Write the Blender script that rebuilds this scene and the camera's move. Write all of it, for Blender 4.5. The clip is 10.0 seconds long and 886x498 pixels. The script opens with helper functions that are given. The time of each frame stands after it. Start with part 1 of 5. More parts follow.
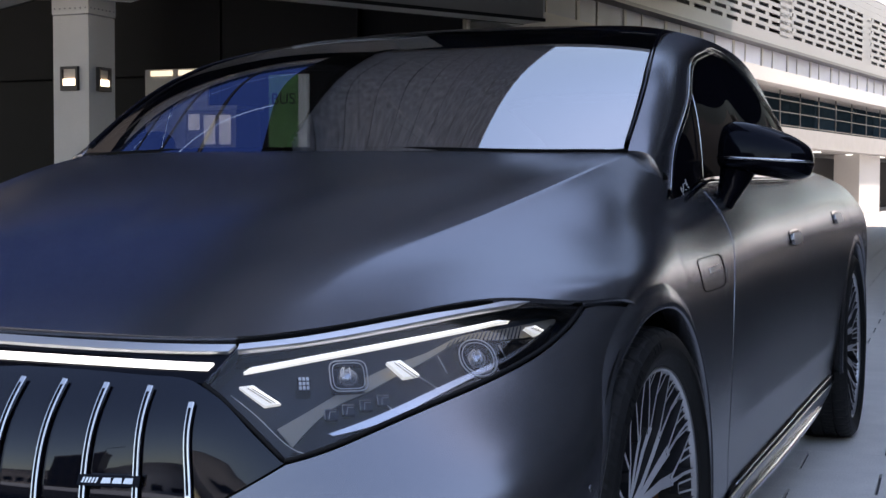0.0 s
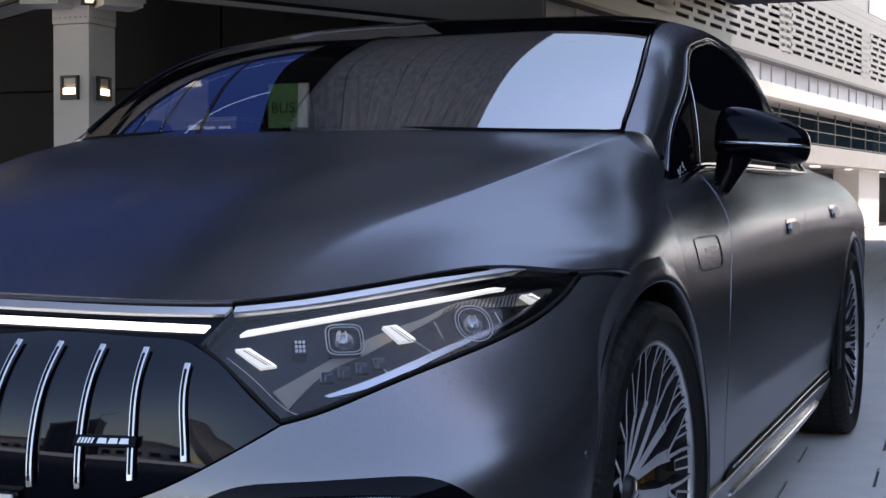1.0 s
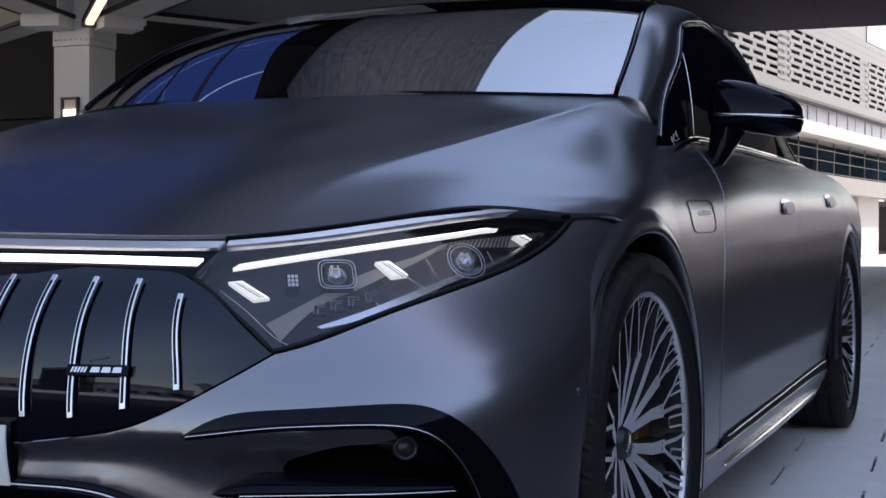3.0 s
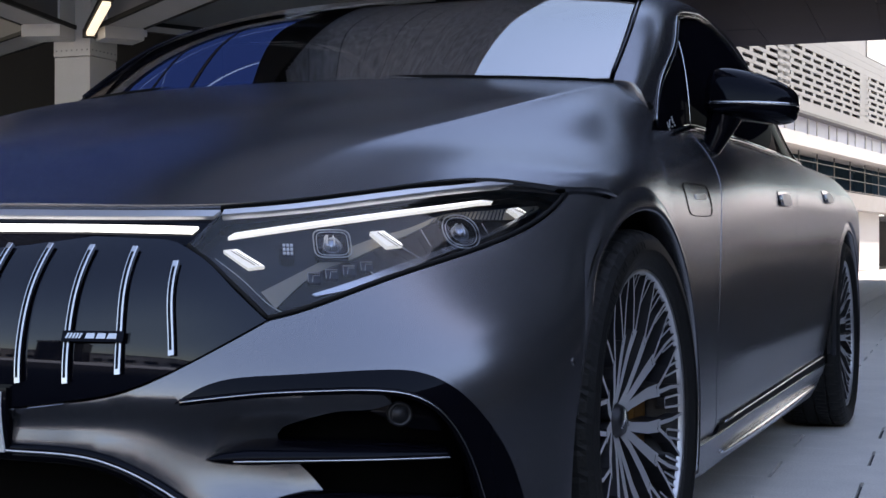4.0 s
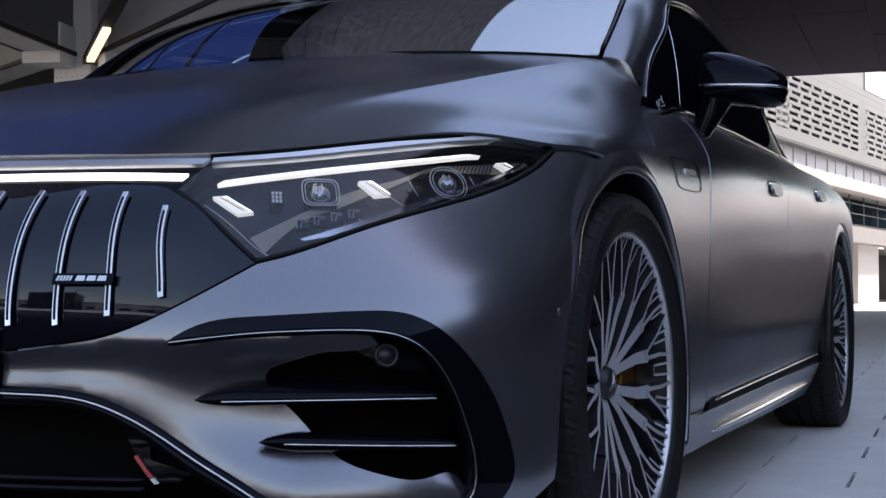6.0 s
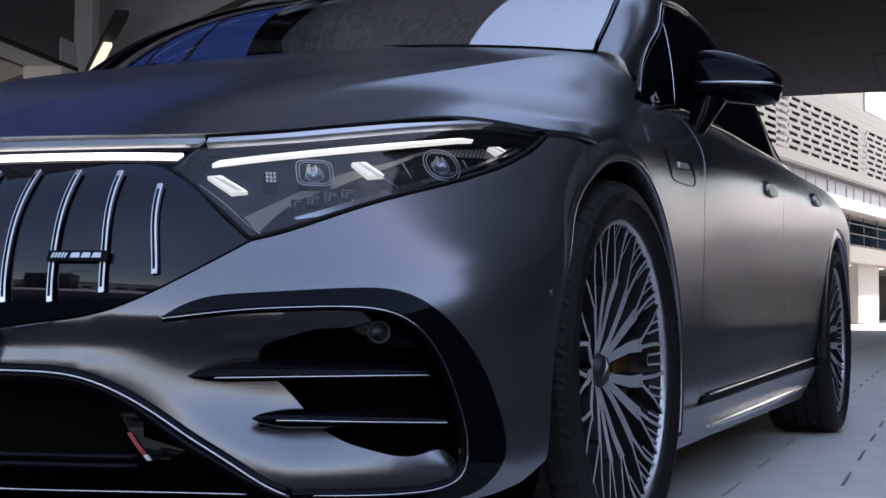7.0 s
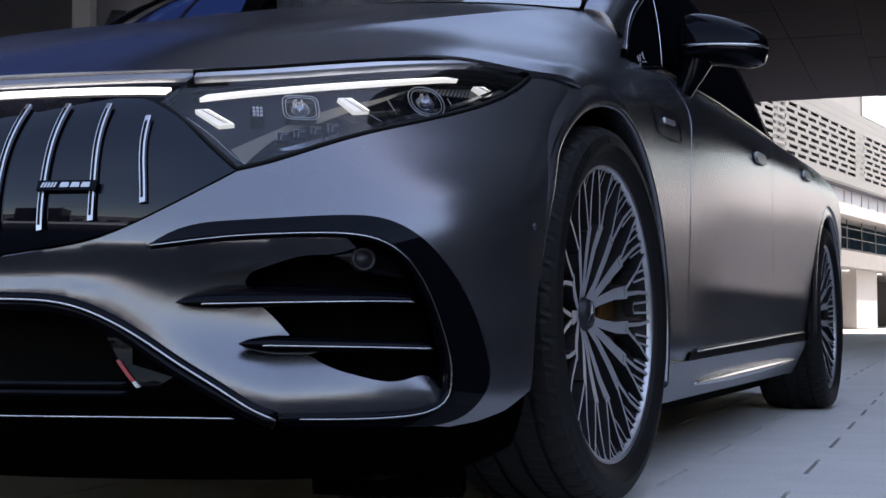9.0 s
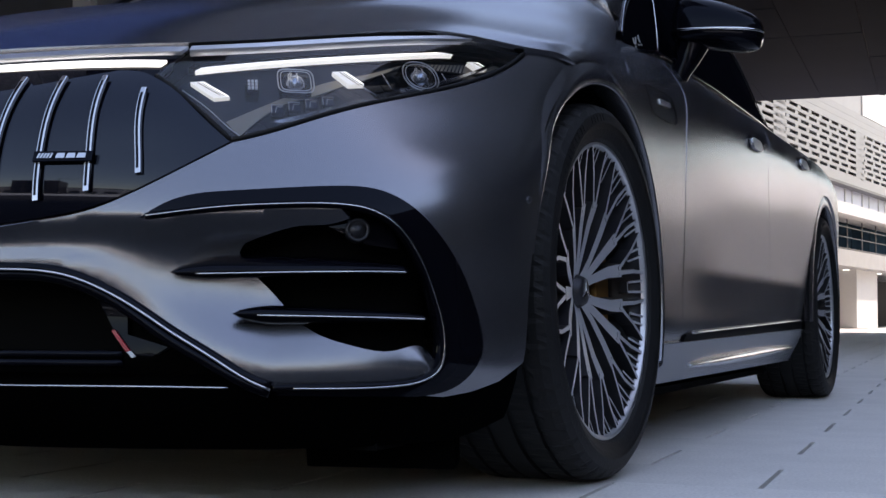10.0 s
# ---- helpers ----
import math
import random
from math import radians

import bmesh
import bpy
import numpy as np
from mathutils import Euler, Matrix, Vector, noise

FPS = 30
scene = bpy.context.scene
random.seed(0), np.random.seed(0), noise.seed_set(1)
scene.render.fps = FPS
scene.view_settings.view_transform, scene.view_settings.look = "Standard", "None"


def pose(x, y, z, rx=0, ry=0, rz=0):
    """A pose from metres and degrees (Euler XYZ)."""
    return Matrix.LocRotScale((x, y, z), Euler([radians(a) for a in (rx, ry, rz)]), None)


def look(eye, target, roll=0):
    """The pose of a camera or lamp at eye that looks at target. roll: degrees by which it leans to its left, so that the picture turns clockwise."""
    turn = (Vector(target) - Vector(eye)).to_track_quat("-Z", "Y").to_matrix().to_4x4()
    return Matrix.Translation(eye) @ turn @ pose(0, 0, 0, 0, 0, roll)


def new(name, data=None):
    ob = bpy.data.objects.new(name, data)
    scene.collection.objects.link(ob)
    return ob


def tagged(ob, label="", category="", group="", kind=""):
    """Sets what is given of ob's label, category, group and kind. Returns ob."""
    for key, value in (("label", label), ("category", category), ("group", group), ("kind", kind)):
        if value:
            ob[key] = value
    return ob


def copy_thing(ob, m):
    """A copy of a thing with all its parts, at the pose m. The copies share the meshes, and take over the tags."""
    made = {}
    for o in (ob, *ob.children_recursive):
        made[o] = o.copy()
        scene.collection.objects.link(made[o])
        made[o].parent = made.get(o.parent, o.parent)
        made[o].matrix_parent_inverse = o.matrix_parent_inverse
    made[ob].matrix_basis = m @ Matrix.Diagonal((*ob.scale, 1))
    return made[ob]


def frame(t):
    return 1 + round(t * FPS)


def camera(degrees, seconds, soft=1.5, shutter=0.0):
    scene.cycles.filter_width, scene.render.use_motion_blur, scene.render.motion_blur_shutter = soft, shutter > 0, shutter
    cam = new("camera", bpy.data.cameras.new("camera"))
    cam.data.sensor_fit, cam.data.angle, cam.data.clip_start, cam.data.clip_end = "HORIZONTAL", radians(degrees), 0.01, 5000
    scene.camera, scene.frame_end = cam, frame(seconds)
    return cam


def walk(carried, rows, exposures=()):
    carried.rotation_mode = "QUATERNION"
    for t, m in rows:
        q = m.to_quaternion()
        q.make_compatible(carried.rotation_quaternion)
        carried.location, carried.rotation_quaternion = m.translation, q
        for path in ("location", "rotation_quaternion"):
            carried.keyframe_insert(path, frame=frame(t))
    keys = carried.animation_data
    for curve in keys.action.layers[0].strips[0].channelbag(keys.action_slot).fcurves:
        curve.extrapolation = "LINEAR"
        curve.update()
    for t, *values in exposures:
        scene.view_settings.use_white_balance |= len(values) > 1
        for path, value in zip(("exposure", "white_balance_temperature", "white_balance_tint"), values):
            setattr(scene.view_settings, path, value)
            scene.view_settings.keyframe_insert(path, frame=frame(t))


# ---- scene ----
cam = camera(35.4, 10.0)
PATH = [
    (0, (1.584, -2.601, 1.014), (0.813, -0.758, 0.923), 0.2),
    (0.5, (1.589, -2.605, 0.974), (0.817, -0.761, 0.895), 0.2),
    (1, (1.593, -2.607, 0.932), (0.822, -0.763, 0.864), 0.3),
    (1.5, (1.597, -2.609, 0.894), (0.825, -0.765, 0.837), 0.1),
    (2, (1.603, -2.609, 0.853), (0.831, -0.765, 0.808), 0.2),
    (2.5, (1.607, -2.613, 0.815), (0.835, -0.768, 0.782), 0.2),
    (4, (1.624, -2.619, 0.701), (0.851, -0.775, 0.704), 0.2),
    (4.5, (1.63, -2.622, 0.667), (0.857, -0.778, 0.681), 0.2),
    (5, (1.637, -2.625, 0.627), (0.864, -0.781, 0.655), 0.1),
    (5.5, (1.644, -2.628, 0.592), (0.871, -0.784, 0.633), 0.1),
    (7, (1.669, -2.638, 0.492), (0.895, -0.795, 0.578), 0.3),
    (7.5, (1.675, -2.64, 0.459), (0.903, -0.798, 0.555), 0.3),
    (8, (1.685, -2.646, 0.424), (0.913, -0.804, 0.522), 0.2),
    (8.5, (1.694, -2.651, 0.394), (0.922, -0.809, 0.493), 0.1),
    (9, (1.702, -2.654, 0.364), (0.93, -0.812, 0.464), 0.1),
    (9.5, (1.711, -2.66, 0.34), (0.939, -0.818, 0.44), 0.1),
    (10, (1.717, -2.66, 0.318), (0.944, -0.818, 0.418), 0.2),
]
walk(cam, [(t, look(eye, target, roll)) for t, eye, target, roll in PATH], [(0, 1.34, 7850, 22), (3, 1.34, 7850, 22), (10, 1.34, 8000, 22)])

# ---- light: open sky in front of the car, a deep canopy beside and behind it ----
world = bpy.data.worlds.new("sky")
scene.world = world
world.use_nodes = True
sky = world.node_tree.nodes.new("ShaderNodeTexSky")
sky.sky_type, sky.sun_disc = "NISHITA", False
sky.sun_elevation, sky.sun_rotation = radians(59.4), radians(64.8)
sky.air_density, sky.dust_density, sky.ozone_density = 1.3, 0.15, 1.4
back = world.node_tree.nodes["Background"]
back.inputs["Strength"].default_value = 0.16
world.node_tree.links.new(sky.outputs["Color"], back.inputs["Color"])
sun = new("sun", bpy.data.lights.new("sun", "SUN"))
sun.data.energy, sun.data.angle, sun.data.color = 3.55, radians(4), (1.0, 0.99, 0.975)
sun.matrix_world = look((23.0, 10.8, 43.0), (0, 0, 0))


# ---- materials ----
def material(name, colour, rough=0.5, metal=0.0, grain=0.0, size=40.0, stain=0.0, bump=0.0, coat=0.0, spec=0.5, random_tint=0.0, stretch=(1, 1, 1)):
    """A surface with grain and larger stains; sizes in cycles a metre."""
    m = bpy.data.materials.new(name)
    m.use_nodes = True
    n, l = m.node_tree.nodes, m.node_tree.links
    p = n["Principled BSDF"]
    p.inputs["Roughness"].default_value, p.inputs["Metallic"].default_value = rough, metal
    p.inputs["Coat Weight"].default_value, p.inputs["Coat Roughness"].default_value = coat, 0.03
    p.inputs["Specular IOR Level"].default_value = spec
    p.inputs["Base Color"].default_value = (*colour, 1)
    if grain or stain or bump:
        where, scale = n.new("ShaderNodeTexCoord"), n.new("ShaderNodeMapping")
        scale.inputs["Scale"].default_value = stretch
        l.new(where.outputs["Object"], scale.inputs["Vector"])
        fine, wide = n.new("ShaderNodeTexNoise"), n.new("ShaderNodeTexNoise")
        fine.inputs["Scale"].default_value, wide.inputs["Scale"].default_value = size, size / 25
        fine.inputs["Detail"].default_value = 6
        for tex in (fine, wide):
            l.new(scale.outputs["Vector"], tex.inputs["Vector"])
        mixed = n.new("ShaderNodeMath")
        mixed.operation = "MULTIPLY_ADD"
        l.new(fine.outputs["Fac"], mixed.inputs[0])
        mixed.inputs[1].default_value, mixed.inputs[2].default_value = grain * 2, 1 - grain - stain
        more = n.new("ShaderNodeMath")
        more.operation = "MULTIPLY_ADD"
        l.new(wide.outputs["Fac"], more.inputs[0])
        more.inputs[1].default_value = stain * 2
        l.new(mixed.outputs[0], more.inputs[2])
        value = n.new("ShaderNodeHueSaturation")
        value.inputs["Color"].default_value = (*colour, 1)
        l.new(more.outputs[0], value.inputs["Value"])
        out = value.outputs["Color"]
        if random_tint:
            info, tint, vary = n.new("ShaderNodeObjectInfo"), n.new("ShaderNodeHueSaturation"), n.new("ShaderNodeMapRange")
            l.new(info.outputs["Random"], vary.inputs["Value"])
            vary.inputs["To Min"].default_value, vary.inputs["To Max"].default_value = 1 - random_tint, 1 + random_tint
            l.new(vary.outputs["Result"], tint.inputs["Value"])
            l.new(out, tint.inputs["Color"])
            out = tint.outputs["Color"]
        l.new(out, p.inputs["Base Color"])
        if bump:
            relief = n.new("ShaderNodeBump")
            relief.inputs["Strength"].default_value, relief.inputs["Distance"].default_value = bump, 0.004
            l.new(fine.outputs["Fac"], relief.inputs["Height"])
            l.new(relief.outputs["Normal"], p.inputs["Normal"])
    return m


def glow(name, colour, strength):
    m = material(name, (0.8, 0.8, 0.8), 0.3)
    p = m.node_tree.nodes["Principled BSDF"]
    p.inputs["Emission Color"].default_value, p.inputs["Emission Strength"].default_value = (*colour, 1), strength
    return m


PAINT = material("satin_grey_paint", (0.212, 0.217, 0.240), 0.26, 0.9, grain=0.02, size=900, stain=0.015, coat=0.35)
PAINT.node_tree.nodes["Principled BSDF"].inputs["Specular Tint"].default_value = (0.74, 0.75, 0.78, 1)
PAINT.node_tree.nodes["Principled BSDF"].inputs["Coat Roughness"].default_value = 0.2
# the mirrored sky's blue is put into the specular tint of both blacks
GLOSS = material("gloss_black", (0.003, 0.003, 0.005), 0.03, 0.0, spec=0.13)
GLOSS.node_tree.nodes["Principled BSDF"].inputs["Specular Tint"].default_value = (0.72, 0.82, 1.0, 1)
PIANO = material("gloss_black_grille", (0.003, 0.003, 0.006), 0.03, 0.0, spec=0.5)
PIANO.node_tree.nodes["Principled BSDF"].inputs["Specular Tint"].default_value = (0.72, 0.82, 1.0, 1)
MATT = material("matt_black_plastic", (0.010, 0.010, 0.011), 0.6, spec=0.15, grain=0.2, size=300, bump=0.2)
# near-black that carries the shade of gaps and hollows in its colour
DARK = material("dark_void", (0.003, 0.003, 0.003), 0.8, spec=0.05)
CHROME = material("bright_chrome", (0.60, 0.61, 0.63), 0.16, 1.0, grain=0.03, size=200)
SATIN = material("satin_chrome", (0.68, 0.69, 0.72), 0.42, 1.0, grain=0.04, size=300)
ALLOY = material("machined_alloy", (0.66, 0.66, 0.68), 0.42, 0.6, grain=0.03, size=260, stain=0.04)
ALLOY_DARK = material("grey_painted_alloy", (0.035, 0.035, 0.04), 0.4, 0.6, grain=0.02, size=60)
RUBBER = material("tyre_rubber", (0.009, 0.009, 0.0095), 0.6, spec=0.25, grain=0.25, size=160, stain=0.2, bump=0.25)
TINT = material("dark_tinted_glass", (0.004, 0.004, 0.006), 0.02, 0.0, spec=0.012)
TINT.node_tree.nodes["Principled BSDF"].inputs["IOR"].default_value = 1.03


def mirror_glass(name, colour, ior, rough=0.015):
    """A thin pane: tinted see-through, mirroring more the flatter one looks at it."""
    m = bpy.data.materials.new(name)
    m.use_nodes = True
    n, l = m.node_tree.nodes, m.node_tree.links
    through_it, gloss, mix, gain = (n.new("ShaderNode" + k) for k in ("BsdfTransparent", "BsdfGlossy", "MixShader", "Fresnel"))
    through_it.inputs["Color"].default_value, gloss.inputs["Roughness"].default_value, gain.inputs["IOR"].default_value = (*colour, 1), rough, ior
    for a, b in ((gain.outputs[0], mix.inputs[0]), (through_it.outputs[0], mix.inputs[1]), (gloss.outputs[0], mix.inputs[2]), (mix.outputs[0], n["Material Output"].inputs["Surface"])):
        l.new(a, b)
    return m


SCREEN = mirror_glass("windscreen_glass", (0.60, 0.63, 0.65), 8.5)
LENS = mirror_glass("clear_lens", (0.90, 0.92, 0.96), 1.6, 0.01)
CLEAR = bpy.data.materials.new("clear_side_glass")
CLEAR.use_nodes = True
pane_tint = CLEAR.node_tree.nodes.new("ShaderNodeBsdfTransparent")
pane_tint.inputs["Color"].default_value = (0.85, 0.87, 0.88, 1)
CLEAR.node_tree.links.new(pane_tint.outputs[0], CLEAR.node_tree.nodes["Material Output"].inputs["Surface"])
LED = glow("white_light_guide", (0.88, 0.98, 1.0), 1.0)
BRONZE = material("bronze_caliper", (0.32, 0.15, 0.04), 0.4, 0.5, grain=0.1, size=100)
DISC = material("brake_disc_steel", (0.3, 0.3, 0.31), 0.35, 0.9, grain=0.1, size=200)
RED = material("red_paint", (0.45, 0.02, 0.03), 0.3)
WHITE = material("white_plate", (0.75, 0.75, 0.75), 0.4, grain=0.03, size=60)
PAVING = material("pale_granite_paving", (0.70, 0.67, 0.63), 0.6, grain=0.32, size=150, stain=0.12, bump=0.15, random_tint=0.05)
ASPHALT = material("dark_asphalt", (0.045, 0.045, 0.048), 0.85, grain=0.4, size=220, stain=0.2, bump=0.4, spec=0.2)
JOINT = material("paving_joint", (0.07, 0.07, 0.075), 0.8, grain=0.2, size=80)
CONCRETE = material("painted_column_steel", (0.42, 0.41, 0.40), 0.55, grain=0.06, size=60, stain=0.1)
BEAM = material("grey_painted_steel", (0.22, 0.22, 0.225), 0.5, grain=0.06, size=60, stain=0.12)
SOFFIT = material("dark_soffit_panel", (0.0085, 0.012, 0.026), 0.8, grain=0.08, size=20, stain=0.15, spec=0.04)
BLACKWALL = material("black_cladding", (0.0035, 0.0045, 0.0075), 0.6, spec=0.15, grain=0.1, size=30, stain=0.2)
CLADDING = material("pale_aluminium_cladding", (0.20, 0.20, 0.205), 0.5, 0.2, grain=0.06, size=8, stain=0.08)
SLAB = material("white_render", (0.46, 0.46, 0.455), 0.6, grain=0.04, size=10, stain=0.06)
# tone differs pane by pane, painting in varied reflections
PANE = material("office_glazing", (0.44, 0.46, 0.54), 0.3, 0.0, grain=0.15, size=1.2, stain=0.3, spec=0.05, random_tint=0.45)
BAND_GLASS = material("green_tinted_glazing", (0.018, 0.034, 0.046), 0.4, grain=0.3, size=1.5, stain=0.3, spec=0.0, random_tint=0.5)
PANE_DARK = material("dark_glazing", (0.010, 0.019, 0.028), 0.35, grain=0.3, size=1.5, stain=0.3, spec=0.03)
LIMEWASH = material("sunlit_white_stone", (0.84, 0.82, 0.79), 0.7, grain=0.06, size=6, stain=0.1)
BROWN = material("beige_stone_facade", (0.45, 0.40, 0.35), 0.6, grain=0.1, size=4, stain=0.15)
UMBER = material("dark_brown_cladding", (0.020, 0.018, 0.018), 0.5, grain=0.1, size=4, stain=0.2)
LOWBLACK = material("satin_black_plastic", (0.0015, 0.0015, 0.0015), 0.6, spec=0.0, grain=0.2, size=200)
# blue of the sky mirrored in the lens is put into the housing colour
LAMP_BACK = material("lamp_housing_sky_tint", (0.010, 0.015, 0.030), 0.5, spec=0.2)
LAMP_GLASS = material("projector_glass", (0.42, 0.45, 0.52), 0.12, 0.8)
CHEVRON = glow("lit_lamp_chevron", (0.84, 0.97, 1.0), 0.26)
GUIDE = glow("pale_light_guide", (0.84, 0.97, 1.0), 0.36)
BOARDS = material("dark_timber_boards", (0.44, 0.48, 0.56), 0.5, grain=0.8, size=9, stain=0.15, stretch=(2.2, 0.35, 1))
ROOFGLASS = bpy.data.materials.new("blue_roof_glass")
ROOFGLASS.use_nodes = True
tinted = ROOFGLASS.node_tree.nodes.new("ShaderNodeBsdfTransparent")
tinted.inputs["Color"].default_value = (0.20, 0.265, 0.44, 1)
ROOFGLASS.node_tree.links.new(tinted.outputs[0], ROOFGLASS.node_tree.nodes["Material Output"].inputs["Surface"])
PALE_LIT = glow("lit_white_pane", (0.95, 0.97, 1.0), 0.16)
WARM_DIM = glow("pale_tube", (1.0, 0.93, 0.72), 0.45)
# the tan of a mirrored building is put into the lamp trim's colour
TRIM = material("trim_with_tan_reflection", (0.27, 0.235, 0.19), 0.42, 0.5, grain=0.35, size=700, stain=0.05)
SILL = material("sill_black", (0.003, 0.003, 0.004), 0.4, 0.0, spec=0.05)
SILL.node_tree.nodes["Principled BSDF"].inputs["IOR"].default_value = 1.16
GREEN = material("green_sign_enamel", (0.05, 0.22, 0.05), 0.4, grain=0.06, size=30, stain=0.1)
DARKBEAM = material("darkened_steel", (0.06, 0.06, 0.066), 0.5, grain=0.06, size=60, stain=0.14)
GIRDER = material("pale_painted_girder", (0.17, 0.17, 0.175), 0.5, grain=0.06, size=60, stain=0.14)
RIM = material("satin_rim_alloy", (0.58, 0.58, 0.60), 0.38, 0.9, grain=0.03, size=200)
BRIGHT = material("polished_trim", (0.9, 0.9, 0.92), 0.2, 1.0, grain=0.02, size=100)


# ---- building tools ----
def mesh_object(name, verts, faces, mat, parent=None, label="", smooth=False, normals=None):
    me = bpy.data.meshes.new(name)
    me.from_pydata([tuple(map(float, v)) for v in verts], [], faces)
    me.update()
    me.materials.append(mat)
    if smooth:
        me.polygons.foreach_set("use_smooth", [True] * len(me.polygons))
    if normals is not None:
        me.normals_split_custom_set_from_vertices([tuple(map(float, n)) for n in normals])
    ob = new(name, me)
    ob.parent = parent
    return tagged(ob, label)


def part(name, bm, mat, parent=None, label="", smooth=False):
    """Links a bmesh as one mesh object under a thing or a part."""
    me = bpy.data.meshes.new(name)
    bmesh.ops.recalc_face_normals(bm, faces=bm.faces)
    if smooth:
        for f in bm.faces:
            f.smooth = True
    bm.to_mesh(me)
    bm.free()
    me.materials.append(mat)
    ob = new(name, me)
    ob.parent = parent
    return tagged(ob, label)


def add_box(bm, size, m=None, bevel=0.0):
    made = bmesh.ops.create_cube(bm, size=1, matrix=(m or Matrix()) @ Matrix.Diagonal((*size, 1)))
    if bevel:
        edges = list({e for v in made["verts"] for e in v.link_edges})
        bmesh.ops.bevel(bm, geom=edges, offset=bevel, segments=2, affect="EDGES", profile=0.7)
    return bm


def box(name, size, at, mat, parent=None, label="", bevel=0.0, turn=(0, 0, 0)):
    bm = bmesh.new()
    add_box(bm, size, None, bevel)
    ob = part(name, bm, mat, parent, label)
    ob.matrix_basis = pose(*at, *turn)
    return ob


def basis(knots):
    """Weights of a natural cubic spline through the knots."""
    k = np.array(knots, float)
    n, h = len(k), np.diff(k)
    a, b = np.eye(n), np.zeros((n, n))
    for i in range(1, n - 1):
        a[i, i - 1:i + 2] = h[i - 1], 2 * (h[i - 1] + h[i]), h[i]
        b[i, i - 1:i + 2] = 6 / h[i - 1], -6 / h[i - 1] - 6 / h[i], 6 / h[i]
    bend = np.linalg.solve(a, b)

    def weights(q):
        q = np.atleast_1d(np.asarray(q, float))
        i = np.clip(np.searchsorted(k, q) - 1, 0, n - 2)
        r = (q - k[i]) / h[i]
        s, row = 1 - r, np.arange(len(q))
        w = (h[i] ** 2 / 6)[:, None] * ((s ** 3 - s)[:, None] * bend[i] + (r ** 3 - r)[:, None] * bend[i + 1])
        w[row, i] += s
        w[row, i + 1] += r
        return w
    return weights


def surface(rows, us=None, vs=None):
    """A smooth loft through rows of points: f(u, v) gives places."""
    g = np.array(rows, float)
    bu, bv = basis(us if us is not None else range(g.shape[1])), basis(vs if vs is not None else range(g.shape[0]))
    return lambda u, v: np.einsum("ni,nj,ijk->nk", bv(v), bu(u), g)


def spline(points, step=0.02, metre=(1, 1)):
    """A smooth open line through points."""
    p = np.array(points, float)
    if len(p) < 3:
        return [tuple(q) for q in p]
    length = np.r_[0, np.cumsum(np.maximum(np.linalg.norm(np.diff(p * np.array(metre), axis=0), axis=1), 1e-6))]
    n = max(len(p), int(length[-1] / step) + 1)
    return [tuple(q) for q in basis(length)(np.linspace(0, length[-1], n)) @ p]


def inside(pts, ring):
    x, y = pts[:, 0], pts[:, 1]
    hit = np.zeros(len(pts), bool)
    for (x0, y0), (x1, y1) in zip(ring, np.roll(ring, -1, axis=0)):
        if y0 != y1:
            hit ^= ((y0 > y) != (y1 > y)) & (x < (x1 - x0) * (y - y0) / (y1 - y0) + x0)
    return hit


def near_ring(pts, ring):
    best = np.full(len(pts), 9.0)
    for a, b in zip(ring, np.roll(ring, -1, axis=0)):
        d = b - a
        k = np.clip(((pts - a) @ d) / max(d @ d, 1e-12), 0, 1)
        best = np.minimum(best, np.linalg.norm(pts - a - k[:, None] * d, axis=1))
    return best


def normals_of(surf, u, v, flip=False):
    h = 1e-3
    n = np.cross(surf(u + h, v) - surf(u - h, v), surf(u, v + h) - surf(u, v - h))
    n /= np.maximum(np.linalg.norm(n, axis=1), 1e-9)[:, None]
    p = surf(u, v)
    out = p - np.c_[0.3 * p[:, 0], np.clip(p[:, 1], 0.2, 3.4), np.full(len(p), 0.45)]
    return n * np.where((n * out).sum(1) < 0, -1, 1)[:, None]


